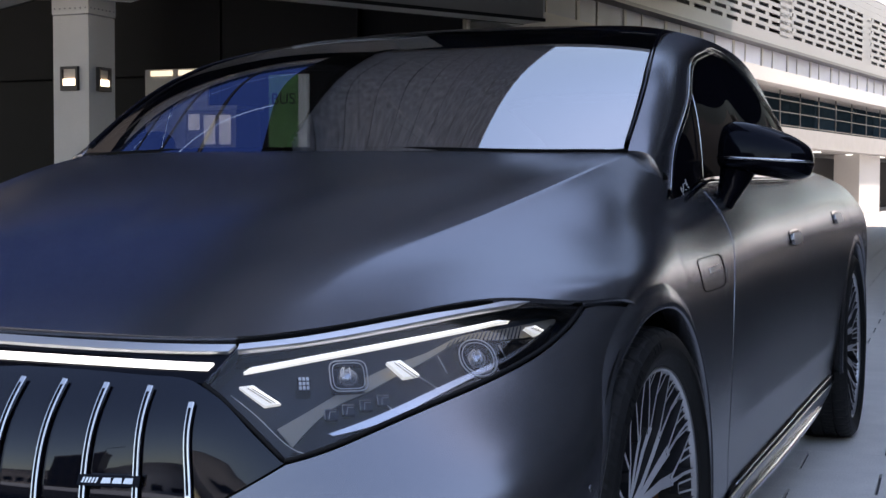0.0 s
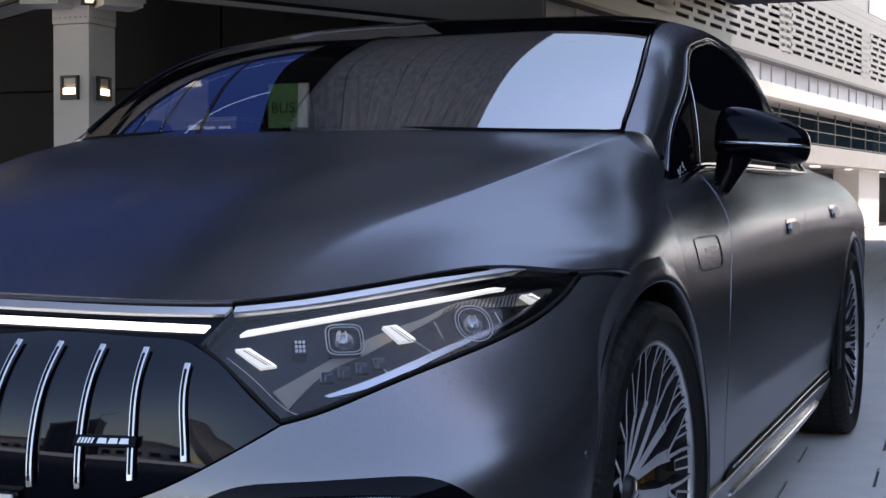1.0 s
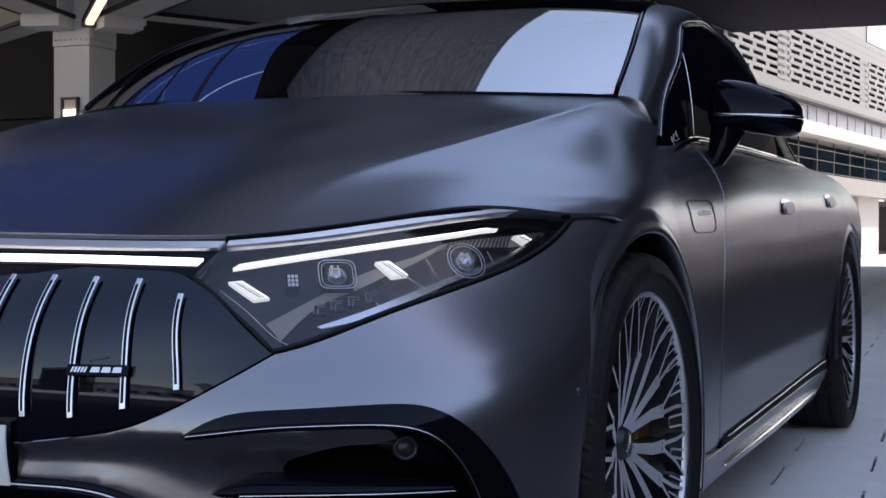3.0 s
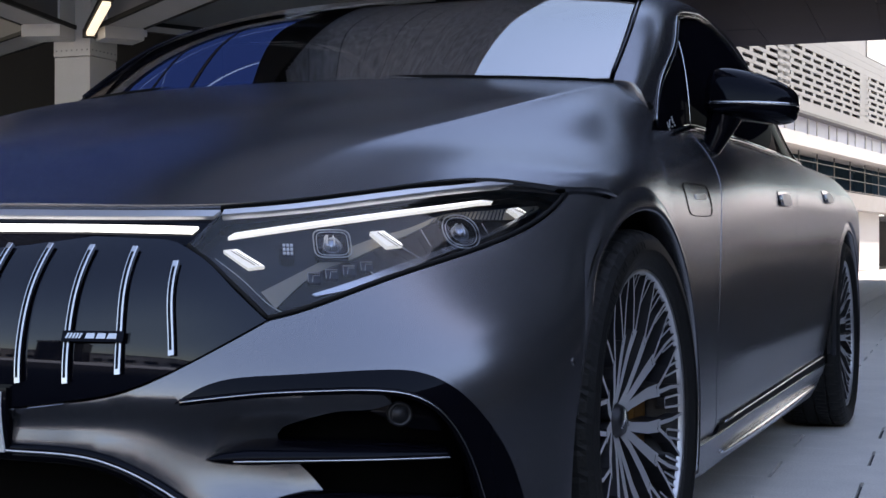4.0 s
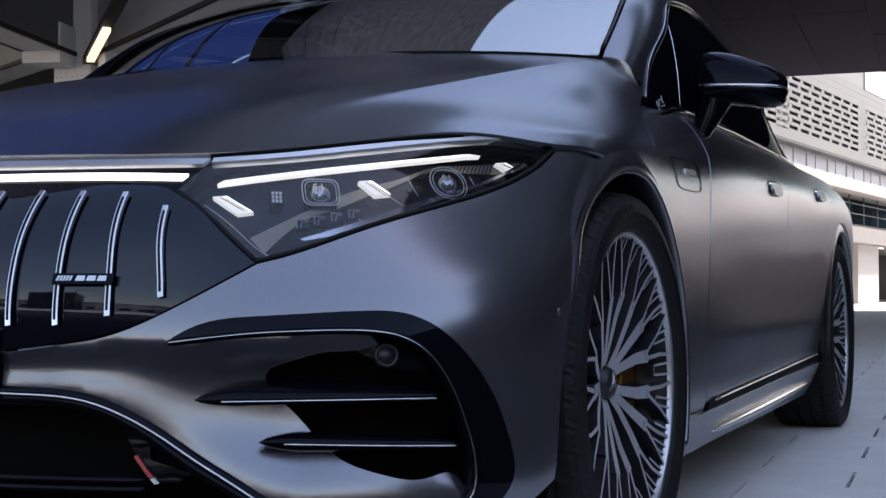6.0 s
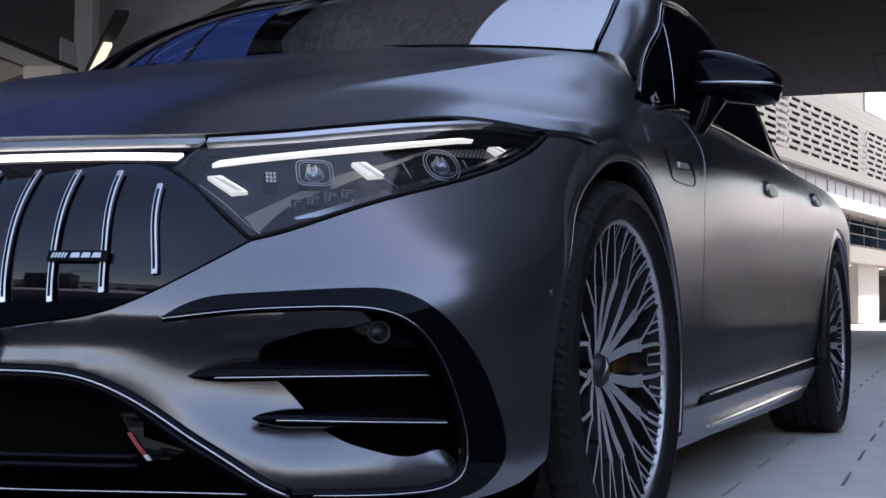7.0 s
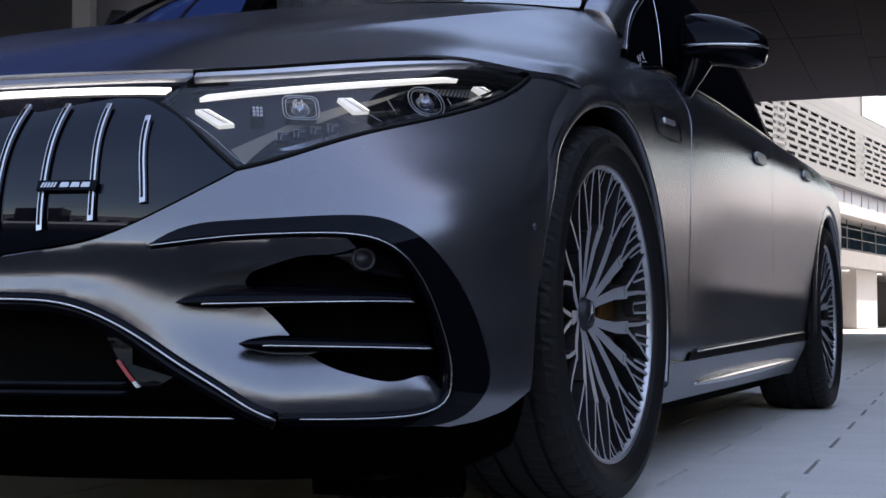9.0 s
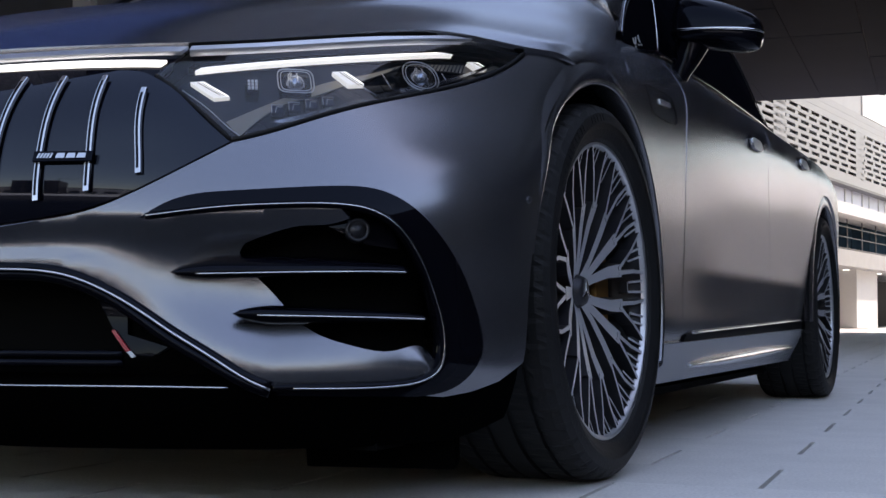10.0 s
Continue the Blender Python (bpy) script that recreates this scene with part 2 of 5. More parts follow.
def panel(name, surf, outline, mat, parent, metre=(0.2, 1), step=0.022, lift=0.0, edge=0.014, mirror="", label="", dent=None, lean=None):
    """A piece of a surface cut along an outline in (u, v), with its edges turned in. mirror: 'join' mends the two halves of the car together, 'flip' makes the other side's."""
    metre = np.array(metre, float)
    ring = []
    pts = [np.array(p) * metre for p in outline]
    for a, b in zip(pts, pts[1:] + pts[:1]):
        k = max(1, int(np.ceil(np.linalg.norm(b - a) / step)))
        ring += [a + (b - a) * i / k for i in range(k)]
    keep = [ring[0]]
    for q in ring[1:]:
        if np.linalg.norm(q - keep[-1]) > 1e-4:
            keep.append(q)
    if np.linalg.norm(keep[0] - keep[-1]) < 1e-4:
        keep.pop()
    ring = np.array(keep)
    lo, hi = ring.min(0), ring.max(0)
    gx, gy = np.meshgrid(np.arange(lo[0], hi[0], step), np.arange(lo[1], hi[1], step * 0.866))
    gx = gx + (np.arange(gx.shape[0]) % 2)[:, None] * step / 2
    grid = np.c_[gx.ravel(), gy.ravel()]
    grid = grid[inside(grid, ring)]
    if len(grid):
        grid = grid[near_ring(grid, ring) > 0.45 * step]
    flat = np.r_[ring, grid] if len(grid) else ring
    loop = [(i, (i + 1) % len(ring)) for i in range(len(ring))]
    from mathutils.geometry import delaunay_2d_cdt
    out = delaunay_2d_cdt([Vector(p) for p in flat], loop, [], 1, 1e-6)
    xy = np.array([tuple(p) for p in out[0]])
    tris = [tuple(f) for f in out[2]]
    mid = np.array([xy[list(f)].mean(0) for f in tris])
    tris = [f for f, ok in zip(tris, inside(mid, ring)) if ok]
    u, v = xy[:, 0] / metre[0], xy[:, 1] / metre[1]
    nor = normals_of(surf, u, v)
    pos = surf(u, v) + (lift if dent is None else (lift - dent(u, v))[:, None]) * nor
    if lean is not None:
        nor = nor + lean(u, v)
        nor /= np.linalg.norm(nor, axis=1)[:, None]
    # turn faces outward
    a, b, c = (pos[[f[i] for f in tris]] for i in range(3))
    turn = (np.cross(b - a, c - a) * nor[[f[0] for f in tris]]).sum(1) < 0
    tris = [f[::-1] if t else f for f, t in zip(tris, turn)]
    if dent is not None:
        # the dented part takes its normals from its own faces
        own, f = np.zeros_like(pos), np.array(tris)
        flat_n = np.cross(pos[f[:, 1]] - pos[f[:, 0]], pos[f[:, 2]] - pos[f[:, 0]])
        for i in range(3):
            np.add.at(own, f[:, i], flat_n)
        own /= np.maximum(np.linalg.norm(own, axis=1), 1e-12)[:, None]
        nor = np.where((dent(u, v) > 1e-5)[:, None], own, nor)
    if mirror == "join":
        pos[np.abs(pos[:, 0]) < 2e-3, 0] = 0
    verts, norms, faces = list(pos), list(nor), list(tris)
    count = {}
    for f in tris:
        for e in ((f[0], f[1]), (f[1], f[2]), (f[2], f[0])):
            count[e] = 1
    rim = [e for e in count if (e[1], e[0]) not in count]
    for i, j in rim:
        if mirror == "join" and pos[i][0] == 0 and pos[j][0] == 0:
            continue
        side = np.cross(pos[j] - pos[i], nor[i])
        side /= max(np.linalg.norm(side), 1e-9)
        k = len(verts)
        verts += [pos[i], pos[j], pos[j] - nor[j] * edge, pos[i] - nor[i] * edge]
        soft = [(nor[i] * 0.5 + side * 0.85), (nor[j] * 0.5 + side * 0.85), side, side]
        norms += [s / np.linalg.norm(s) for s in soft]
        faces.append((k, k + 3, k + 2, k + 1))
    made = []
    if mirror == "join":
        n = len(verts)
        where = {}
        more_v, more_n = [], []
        for i, (p, q) in enumerate(zip(verts, norms)):
            if i < len(pos) and p[0] == 0:
                where[i] = i
                norms[i] = np.array((0, q[1], q[2])) / max(np.hypot(q[1], q[2]), 1e-9)
            else:
                where[i] = n + len(more_v)
                more_v.append(p * np.array((-1, 1, 1)))
                more_n.append(q * np.array((-1, 1, 1)))
        faces += [tuple(where[i] for i in f[::-1]) for f in list(faces)]
        verts, norms = verts + more_v, norms + more_n
    ob = mesh_object(name, verts, faces, mat, parent, label, True, norms)
    if mirror == "flip":
        flipped = np.array((-1, 1, 1))
        mesh_object(name, [p * flipped for p in verts], [f[::-1] for f in faces], mat, parent, label, True, [q * flipped for q in norms])
    return ob


def tube(name, points, radius, mat, parent, label="", sides=8, flat=1.0, closed=False, mirror=False, taper=0.0):
    """A rod along a line of places; flat squeezes it upright, taper thins its ends."""
    p = np.array(points, float)
    n = len(p)
    verts, faces = [], []
    for i in range(n):
        a, b = (p[(i - 1) % n], p[(i + 1) % n]) if closed else (p[max(i - 1, 0)], p[min(i + 1, n - 1)])
        ahead = (b - a) / max(np.linalg.norm(b - a), 1e-9)
        right = np.cross(ahead, (0, 0, 1.0)) if abs(ahead[2]) < 0.95 else np.cross(ahead, (0, 1.0, 0))
        right /= np.linalg.norm(right)
        up = np.cross(right, ahead)
        k = i / (n - 1)
        r = radius * (1 - taper * abs(2 * k - 1) ** 3)
        for s in range(sides):
            w = 2 * math.pi * s / sides
            verts.append(p[i] + r * (math.cos(w) * right + flat * math.sin(w) * up))
    for i in range(n if closed else n - 1):
        for s in range(sides):
            a, b = i * sides + s, i * sides + (s + 1) % sides
            c, d = ((i + 1) % n) * sides + (s + 1) % sides, ((i + 1) % n) * sides + s
            faces.append((a, b, c, d))
    if not closed:
        faces += [tuple(range(sides))[::-1], tuple((n - 1) * sides + s for s in range(sides))]
    ob = mesh_object(name, verts, faces, mat, parent, label, True)
    if mirror:
        mesh_object(name, [v * np.array((-1, 1, 1)) for v in verts], [f[::-1] for f in faces], mat, parent, label, True)
    return ob


def lathe(name, profile, mat, parent, label="", sides=96, smooth=True):
    """Turns a profile of (x, r) round the x axis."""
    verts, faces = [], []
    n = len(profile)
    for s in range(sides):
        w = 2 * math.pi * s / sides
        verts += [(x, r * math.cos(w), r * math.sin(w)) for x, r in profile]
    for s in range(sides):
        for i in range(n - 1):
            a, b = s * n + i, ((s + 1) % sides) * n + i
            faces.append((a, a + 1, b + 1, b))
    bm = bmesh.new()
    vs = [bm.verts.new(v) for v in verts]
    for f in faces:
        bm.faces.new([vs[i] for i in f])
    return part(name, bm, mat, parent, label, smooth)


def thing(name, label, category, group="", kind="", at=(0, 0, 0)):
    ob = new(name)
    ob.location = at
    return tagged(ob, label, category, group, kind)


# ---- ground, canopy and the buildings round the forecourt ----
floor_sheet = bmesh.new()
bmesh.ops.create_grid(floor_sheet, x_segments=2, y_segments=2, size=900)
ground = part("ground", floor_sheet, PAVING)
ground.location = (0, 0, -0.03)
tagged(ground, "pale granite forecourt running on to the street", "ground", kind="structure")

# the drive that runs before the car and along its left: dark asphalt, a little proud of the paving
# lies out of view; darkens the ground that doors, sill and nose mirror
drive_sheet = bmesh.new()
for x0, x1, y0, y1 in ((-42, 50, -13, -0.75), (1.78, 9.9, -0.75, 62)):
    drive_sheet.faces.new([drive_sheet.verts.new((x, y, z)) for x, y, z in ((x0, y0, 0), (x1, y0, 0), (x1, y1, 0), (x0, y1, 0))])
drive = part("road", drive_sheet, ASPHALT)
drive.matrix_basis = pose(0, 0, 0.006, 0, 0, 2.6)
tagged(drive, "dark asphalt drive round the parked car", "road", kind="structure")

# the canopy: dark boards high over the forecourt, open towards the street, with one glazed bay
def canopy(label, at, height, turn, board, columns, rows, mat, bay=None):
    """A field of soffit boards under a slab; local x across, y along."""
    long = 3.0
    c = thing("canopy", label, "canopy", kind="structure", at=(*at, height))
    c.rotation_euler = (0, 0, radians(turn))
    verts, faces, roof, chance = ([], []), ([], []), bmesh.new(), random.Random(7)
    step = max(1, round(1.55 / board))
    for i in range(columns):
        for j in range(rows):
            x, y = -board * (i + 0.5), long * (j + 0.5)
            if bay and bay[0] < x < bay[1] and bay[2] < y < bay[3]:
                continue
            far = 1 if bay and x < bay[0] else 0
            w, h, z, k = board / 2 - 0.005, long / 2 - 0.003, -0.012 * chance.random(), len(verts[far])
            verts[far].extend((x + s * w, y + r * h, z + d) for d in (0, 0.04) for s, r in ((-1, -1), (-1, 1), (1, 1), (1, -1)))
            faces[far].extend([(k, k + 1, k + 2, k + 3)] + [(k + q, k + q + 4, k + (q + 1) % 4 + 4, k + (q + 1) % 4) for q in range(4)])
            if i % step == 0:
                add_box(roof, (board * step, long, 0.5), pose(x - board * (step - 1) / 2, y, 0.30))
    mesh_object("soffit", verts[0], faces[0], mat, c)
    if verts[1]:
        # colour darkened past the bay so the windscreen mirrors black there
        mesh_object("soffit", verts[1], faces[1], SOFFIT, c, "boards darkened beyond the glazed bay")
    part("roof_slab", roof, BEAM, c)
    return c


canopy("dark panelled canopy soffit far over the forecourt", (24.3, 12.0), 6.6, 3.2, 1.55, 43, 9, SOFFIT)
BAY = (-8.4, -3.2, 3.4, 13.4)
near_canopy = canopy("dark boarded canopy soffit beside the car", (0.64, -1.0), 6.9, 15.5, 0.31, 80, 9, BOARDS, BAY)
box("edge_beam", (0.5, 22, 0.6), (-2.95, 11, -0.2), BLACKWALL, near_canopy)
for k in range(4):
    for r in range(3):
        box("roof_pane", (1.28, 3.27, 0.02), (-7.75 + 1.3 * k, 5.06 + 3.33 * r, 0.1), ROOFGLASS, near_canopy).visible_shadow = False
    box("glazing_bar", (0.03, 10.0, 0.12), (-8.4 + 1.3 * k, 8.4, 0.1), BLACKWALL, near_canopy)


def office_building():
    """The long pale building that runs back along the forecourt; local x along the facade, y into it."""
    b = thing("office_building", "long pale office building with slotted cladding, glazed bands and dark entrance", "building")
    length, start = 110, -31
    mid = start + length / 2
    # upper wall: plain boards over a slotted band
    box("backing", (length, 0.1, 4.0), (mid, 0.35, 7.4), BLACKWALL, b)
    for i in range(3):
        box("cladding_board", (length, 0.08, 0.235), (mid, 0.04, 7.62 + 0.24 * i), CLADDING, b)
    box("upper_wall", (31, 0.3, 1.2), (start + 15.5, 0.2, 8.85), BEAM, b)
    # whiter than the rest: the sky it mirrors is put into the colour
    box("upper_wall", (length - 31, 0.3, 1.25), (start + 31 + (length - 31) / 2, 0.15, 8.87), SLAB, b, "upper wall whitened for the sky it mirrors")
    box("lower_board", (length, 0.08, 0.26), (mid, 0.04, 5.53), CLADDING, b)
    rows, pitch = 8, 0.232
    for i in range(rows + 1):
        box("cladding_rail", (length, 0.07, 0.115), (mid, 0.04, 5.70 + pitch * i), CLADDING, b)
    bm = bmesh.new()
    for k in range(int(length / 1.3)):
        if k % 8 == 7:
            add_box(bm, (1.3, 0.06, pitch * rows), pose(start + 1.3 * k + 0.65, 0.035, 5.70 + pitch * rows / 2))
            continue
        for i in range(rows):
            add_box(bm, (0.36, 0.06, pitch - 0.1), pose(start + 1.3 * k + (0.3 if i % 2 else 0.0), 0.04, 5.816 + pitch * i))
    tagged(part("slotted_band", bm, CLADDING, b), kind="stuff")
    box("eave", (length, 0.5, 0.1), (mid, 0.25, 5.36), DARKBEAM, b)
    # glazed storey with white mullions
    for k in range(41):
        x = start + 2.7 * k
        box("pane", (2.6, 0.04, 0.74), (x + 1.35, 0.42, 4.94), PANE, b)
        box("mullion", (0.16, 0.04, 0.74), (x, 0.385, 4.94), SLAB, b)
        box("transom", (0.06, 0.03, 0.74), (x + 1.1, 0.39, 4.94), SLAB, b)
    box("floor_slab", (length, 1.6, 0.42), (mid, 0.5, 4.36), SLAB, b)
    # recessed dark storey behind rails
    for k in range(36):
        box("pane", (2.9, 0.04, 1.25), (start + 3 * k + 1.5, 1.0, 3.52), BAND_GLASS, b)
    for z in (3.0, 3.42, 3.8):
        box("rail", (length, 0.03, 0.03), (mid, 0.2, z), DARKBEAM, b)
    for k in range(48):
        box("baluster", (0.05, 0.04, 1.2), (start + 2.25 * k, 0.2, 3.5), DARKBEAM, b)
    box("soffit", (length, 4.0, 0.6), (mid, 1.9, 2.6), BEAM, b)
    for k in range(20):
        box("downlight", (0.5, 0.25, 0.03), (start + 2 + 5 * k, 0.9, 2.285), LED, b)
    # ground storey
    for k in range(9):
        box("pillar", (3.4, 1.0, 2.3), (start + 33.5 + 11 * k, 1.0, 1.15), SLAB, b)
    for k in range(3):
        box("pillar", (1.0, 1.0, 2.3), (start + 1 + 9.5 * k, 1.0, 1.15), SLAB, b)
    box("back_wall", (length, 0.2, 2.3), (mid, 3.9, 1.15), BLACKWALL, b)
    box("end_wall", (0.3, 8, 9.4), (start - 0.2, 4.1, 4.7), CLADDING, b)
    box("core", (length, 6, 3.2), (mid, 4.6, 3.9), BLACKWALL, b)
    box("roof", (length, 8, 0.3), (mid, 4.2, 9.55), BEAM, b)
    return b


office = office_building()
office.matrix_basis = pose(-4.0, 53.0, 0, 0, 0, 90 - 7.7)

# a louvred block behind the car, under the canopy
block = thing("louvred_block", "dark blue-grey louvred block behind the car", "building")
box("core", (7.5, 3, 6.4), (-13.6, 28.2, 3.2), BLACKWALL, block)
for k in range(14):
    box("louvre", (7.5, 0.3, 0.09), (-13.6, 26.6, 3.4 + 0.22 * k), BEAM, block, turn=(30, 0, 0))

COLUMN = (-9.4, 11.9)


def column():
    """A square canopy column whose head carries two girders."""
    c = thing("canopy_column", "pale grey square steel column with a bolted head", "column")
    box("shaft", (0.54, 0.54, 3.12), (0, 0, 1.56), CONCRETE, c, bevel=0.012)
    box("head", (0.56, 0.56, 1.5), (0, 0, 3.875), CONCRETE, c, bevel=0.012)
    for s in range(-3, 4):
        for turn in (0, 90):
            d = pose(0, 0, 0, 0, 0, turn) @ Vector((0.078 * s, -0.28, 3.20))
            ob = lathe("bolt", [(0.008, 0.0), (0.008, 0.009), (0, 0.012)], BEAM, c, sides=6)
            ob.matrix_basis = Matrix.Translation(d) @ pose(0, 0, 0, 0, 0, turn - 90)
    c.location = (*COLUMN, 0)


def wall_lamp(turn):
    lamp = thing("wall_lamp", "square bronze wall lamp glowing warm white on the column", "lamp", "column lamps")
    for x in (-0.115, 0.115):
        box("frame", (0.03, 0.05, 0.30), (x, -0.295, 0), UMBER, lamp, bevel=0.004)
    for z in (-0.118, 0.135):
        box("frame", (0.2, 0.05, 0.065 if z < 0 else 0.03), (0, -0.295, z), UMBER, lamp, bevel=0.004)
    box("recess", (0.20, 0.012, 0.24), (0, -0.278, 0.02), BROWN, lamp)
    box("diffuser", (0.19, 0.015, 0.08), (0, -0.30, -0.045), WARM, lamp)
    lamp.matrix_basis = Matrix.Translation((*COLUMN, 2.33)) @ pose(0, 0, 0, 0, 0, turn)


WARM = glow("warm_lamp", (1.0, 0.86, 0.66), 1.6)
column()
wall_lamp(0)
wall_lamp(90)

# deep girders that spread from the column's head, with dark flange edges and white gussets
for turn, shift, low in ((-36, 0.27, 3.46), (-76, -0.27, 3.46), (60, 0, 3.6), (150, 0, 3.6)):
    girder = thing("canopy_girder", "grey painted steel box girder under the canopy", "girder", "canopy girders", at=(*COLUMN, low))
    # two webs are darkened in colour so the windscreen mirrors no pale band
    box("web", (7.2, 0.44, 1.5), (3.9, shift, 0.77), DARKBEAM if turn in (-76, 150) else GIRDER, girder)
    box("underside", (7.2, 0.47, 0.02), (3.9, shift, 0.01), CONCRETE, girder)
    for s in (-1, 1):
        box("flange_edge", (7.2, 0.05, 0.05), (3.9, shift + 0.255 * s, 0.02), MATT, girder)
    box("gusset", (0.46, 0.5, 0.5), (0.50, shift, 0.10), SLAB, girder, bevel=0.01)
    girder.rotation_euler = (0, 0, radians(turn))
tube_lamp = thing("tube_lamp", "lit tube lamp in a dark housing under the girders", "lamp", at=(*COLUMN, 3.34))
box("housing", (2.6, 0.15, 0.06), (1.75, 0, 0.06), MATT, tube_lamp)
box("tube", (1.5, 0.10, 0.06), (1.2, 0, 0.005), WARM_DIM, tube_lamp, bevel=0.02)
box("end_cap", (0.08, 0.17, 0.10), (0.40, 0, 0.02), UMBER, tube_lamp)
tube_lamp.rotation_euler = (0, radians(-5), radians(-46))

# dark cladding behind the column
cladding = thing("wall_back", "black panelled wall beneath the canopy", "wall", kind="structure")
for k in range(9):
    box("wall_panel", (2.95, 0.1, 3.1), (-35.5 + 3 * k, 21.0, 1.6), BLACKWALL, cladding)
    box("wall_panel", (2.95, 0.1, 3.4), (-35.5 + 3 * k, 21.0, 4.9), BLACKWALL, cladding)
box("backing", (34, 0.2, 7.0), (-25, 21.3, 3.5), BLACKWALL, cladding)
box("wall_pier", (0.62, 0.5, 6.6), (-15.2, 19.5, 3.3), UMBER, cladding)
screen_wall = thing("pale_screen", "pale lit screen wall beneath the canopy", "wall")
box("screen", (1.45, 0.06, 3.3), (-13.92, 20.8, 1.65), SLAB, screen_wall)
for k in range(2):
    box("lamp_slot", (0.5, 0.03, 0.1), (-14.25 + 0.65 * k, 20.755, 3.22), WARM_DIM, screen_wall)
kiosk = thing("kiosk", "low grey kiosk with lit white windows beneath the canopy", "kiosk", at=(-12.55, 20.3, 0))
box("wall", (1.1, 0.9, 2.42), (0, 0, 1.21), BEAM, kiosk)
box("roof", (1.2, 1.0, 0.08), (0, 0, 2.46), SLAB, kiosk)
for k in range(3):
    box("window", (0.24, 0.03, 0.55 if k else 0.3), (-0.36 + 0.34 * k, -0.46, 2.05 if k else 2.2), PALE_LIT, kiosk)

# bus stop sign, seen through the car's glass
bus_sign = thing("bus_stop_sign", "green bus stop sign with a pale edge on two posts", "sign", at=(-6.78, 12.0, 0))
for x in (0.06, 0.46):
    box("post", (0.05, 0.05, 1.2), (x, 0, 0.6), BEAM, bus_sign, bevel=0.006)
box("board", (0.40, 0.06, 1.3), (0.20, 0, 1.68), GREEN, bus_sign, bevel=0.008)
box("pale_edge", (0.12, 0.06, 1.3), (0.462, 0, 1.68), WHITE, bus_sign, bevel=0.008)
word = bpy.data.curves.new("sign_text", "FONT")
word.body, word.size, word.extrude, word.align_x = "BUS", 0.19, 0.002, "CENTER"
lettering = new("lettering", word)
word_mesh = bpy.data.meshes.new_from_object(lettering)
bpy.data.objects.remove(lettering)
word_mesh.materials.append(BLACKWALL)
lettering = new("lettering", word_mesh)
lettering.parent, lettering.matrix_basis = bus_sign, pose(0.2, -0.033, 1.98, 90, 0, 0)

# paving: long slabs in half bond, laid a little askew to the car
bed = bmesh.new()
bmesh.ops.create_grid(bed, x_segments=1, y_segments=1, size=0.5, matrix=Matrix.Diagonal((25.4, 39.7, 1, 1)))
paving_bed = part("paving_bed", bed, JOINT)
paving_bed.matrix_basis = pose(1.25, 0, -0.014, 0, 0, 2.6) @ Matrix.Translation((0.42, 14.25, 0))
tagged(paving_bed, "dark bedding sand in the paving joints", "ground", kind="structure")
paving = thing("pavement", "pale grey granite slabs in half bond with open joints", "paving", kind="structure")
paving.matrix_basis = pose(1.25, 0.0, 0, 0, 0, 2.6)
SLAB_X, SLAB_Y = 0.56, 0.7125 / 2
one = bmesh.new()
add_box(one, (SLAB_X - 0.011, SLAB_Y - 0.0015, 0.03), pose(0, 0, -0.015))
slab_mesh = bpy.data.meshes.new("slab")
one.to_mesh(slab_mesh)
one.free()
slab_mesh.materials.append(PAVING)
verts, faces = [], []
single = 0
for j in range(-16, 96):
    for i in range(-22, 24):
        x, y = SLAB_X * (i + (0.5 if j % 2 == 0 else 0.0)), SLAB_Y * (j + 0.5)
        near = -1.2 < x < 2.4 and -0.8 < y < 9.5
        if near and single < 300:
            single += 1
            s = new("slab", slab_mesh)
            s.parent, s.location = paving, (x, y, 0)
        else:
            k = len(verts)
            w, h = (SLAB_X - 0.011) / 2, (SLAB_Y - 0.0015) / 2
            verts += [(x - w, y - h, 0), (x + w, y - h, 0), (x + w, y + h, 0), (x - w, y + h, 0)]
            verts += [(a, b, -0.02) for a, b, _ in verts[k:k + 4]]
            faces += [(k, k + 1, k + 2, k + 3)] + [(k + a, k + a + 4, k + (a + 1) % 4 + 4, k + (a + 1) % 4) for a in range(4)]
tagged(mesh_object("slabs", verts, faces, PAVING, paving), kind="stuff")

# low blocks across the street, behind the camera
for x, y, w, h, mat in ((-62, -60, 22, 6, BROWN), (-43, -52, 14, 9, UMBER), (-27, -58, 16, 5, BROWN), (-13, -50, 9, 8, UMBER), (-2, -56, 12, 4.5, SLAB),
                        (9, -50, 8, 7.5, BROWN), (20, -54, 13, 5, UMBER), (34, -48, 12, 8, BROWN), (50, -44, 16, 6, UMBER)):
    far = thing("street_building", "low flat-roofed building across the street", "building", "street buildings", at=(x, y, 0))
    box("walls", (w, 10, h), (0, 0, h / 2), mat, far)
    box("parapet", (w + 0.4, 10.4, 0.4), (0, 0, h + 0.2), BEAM, far)
    for r in range(int(h / 2.6)):
        for c in range(int(w / 2.4)):
            box("window", (1.4, 0.2, 1.5), (-w / 2 + 1.4 + 2.4 * c, 5.02, 1.7 + 2.6 * r), PANE_DARK, far)
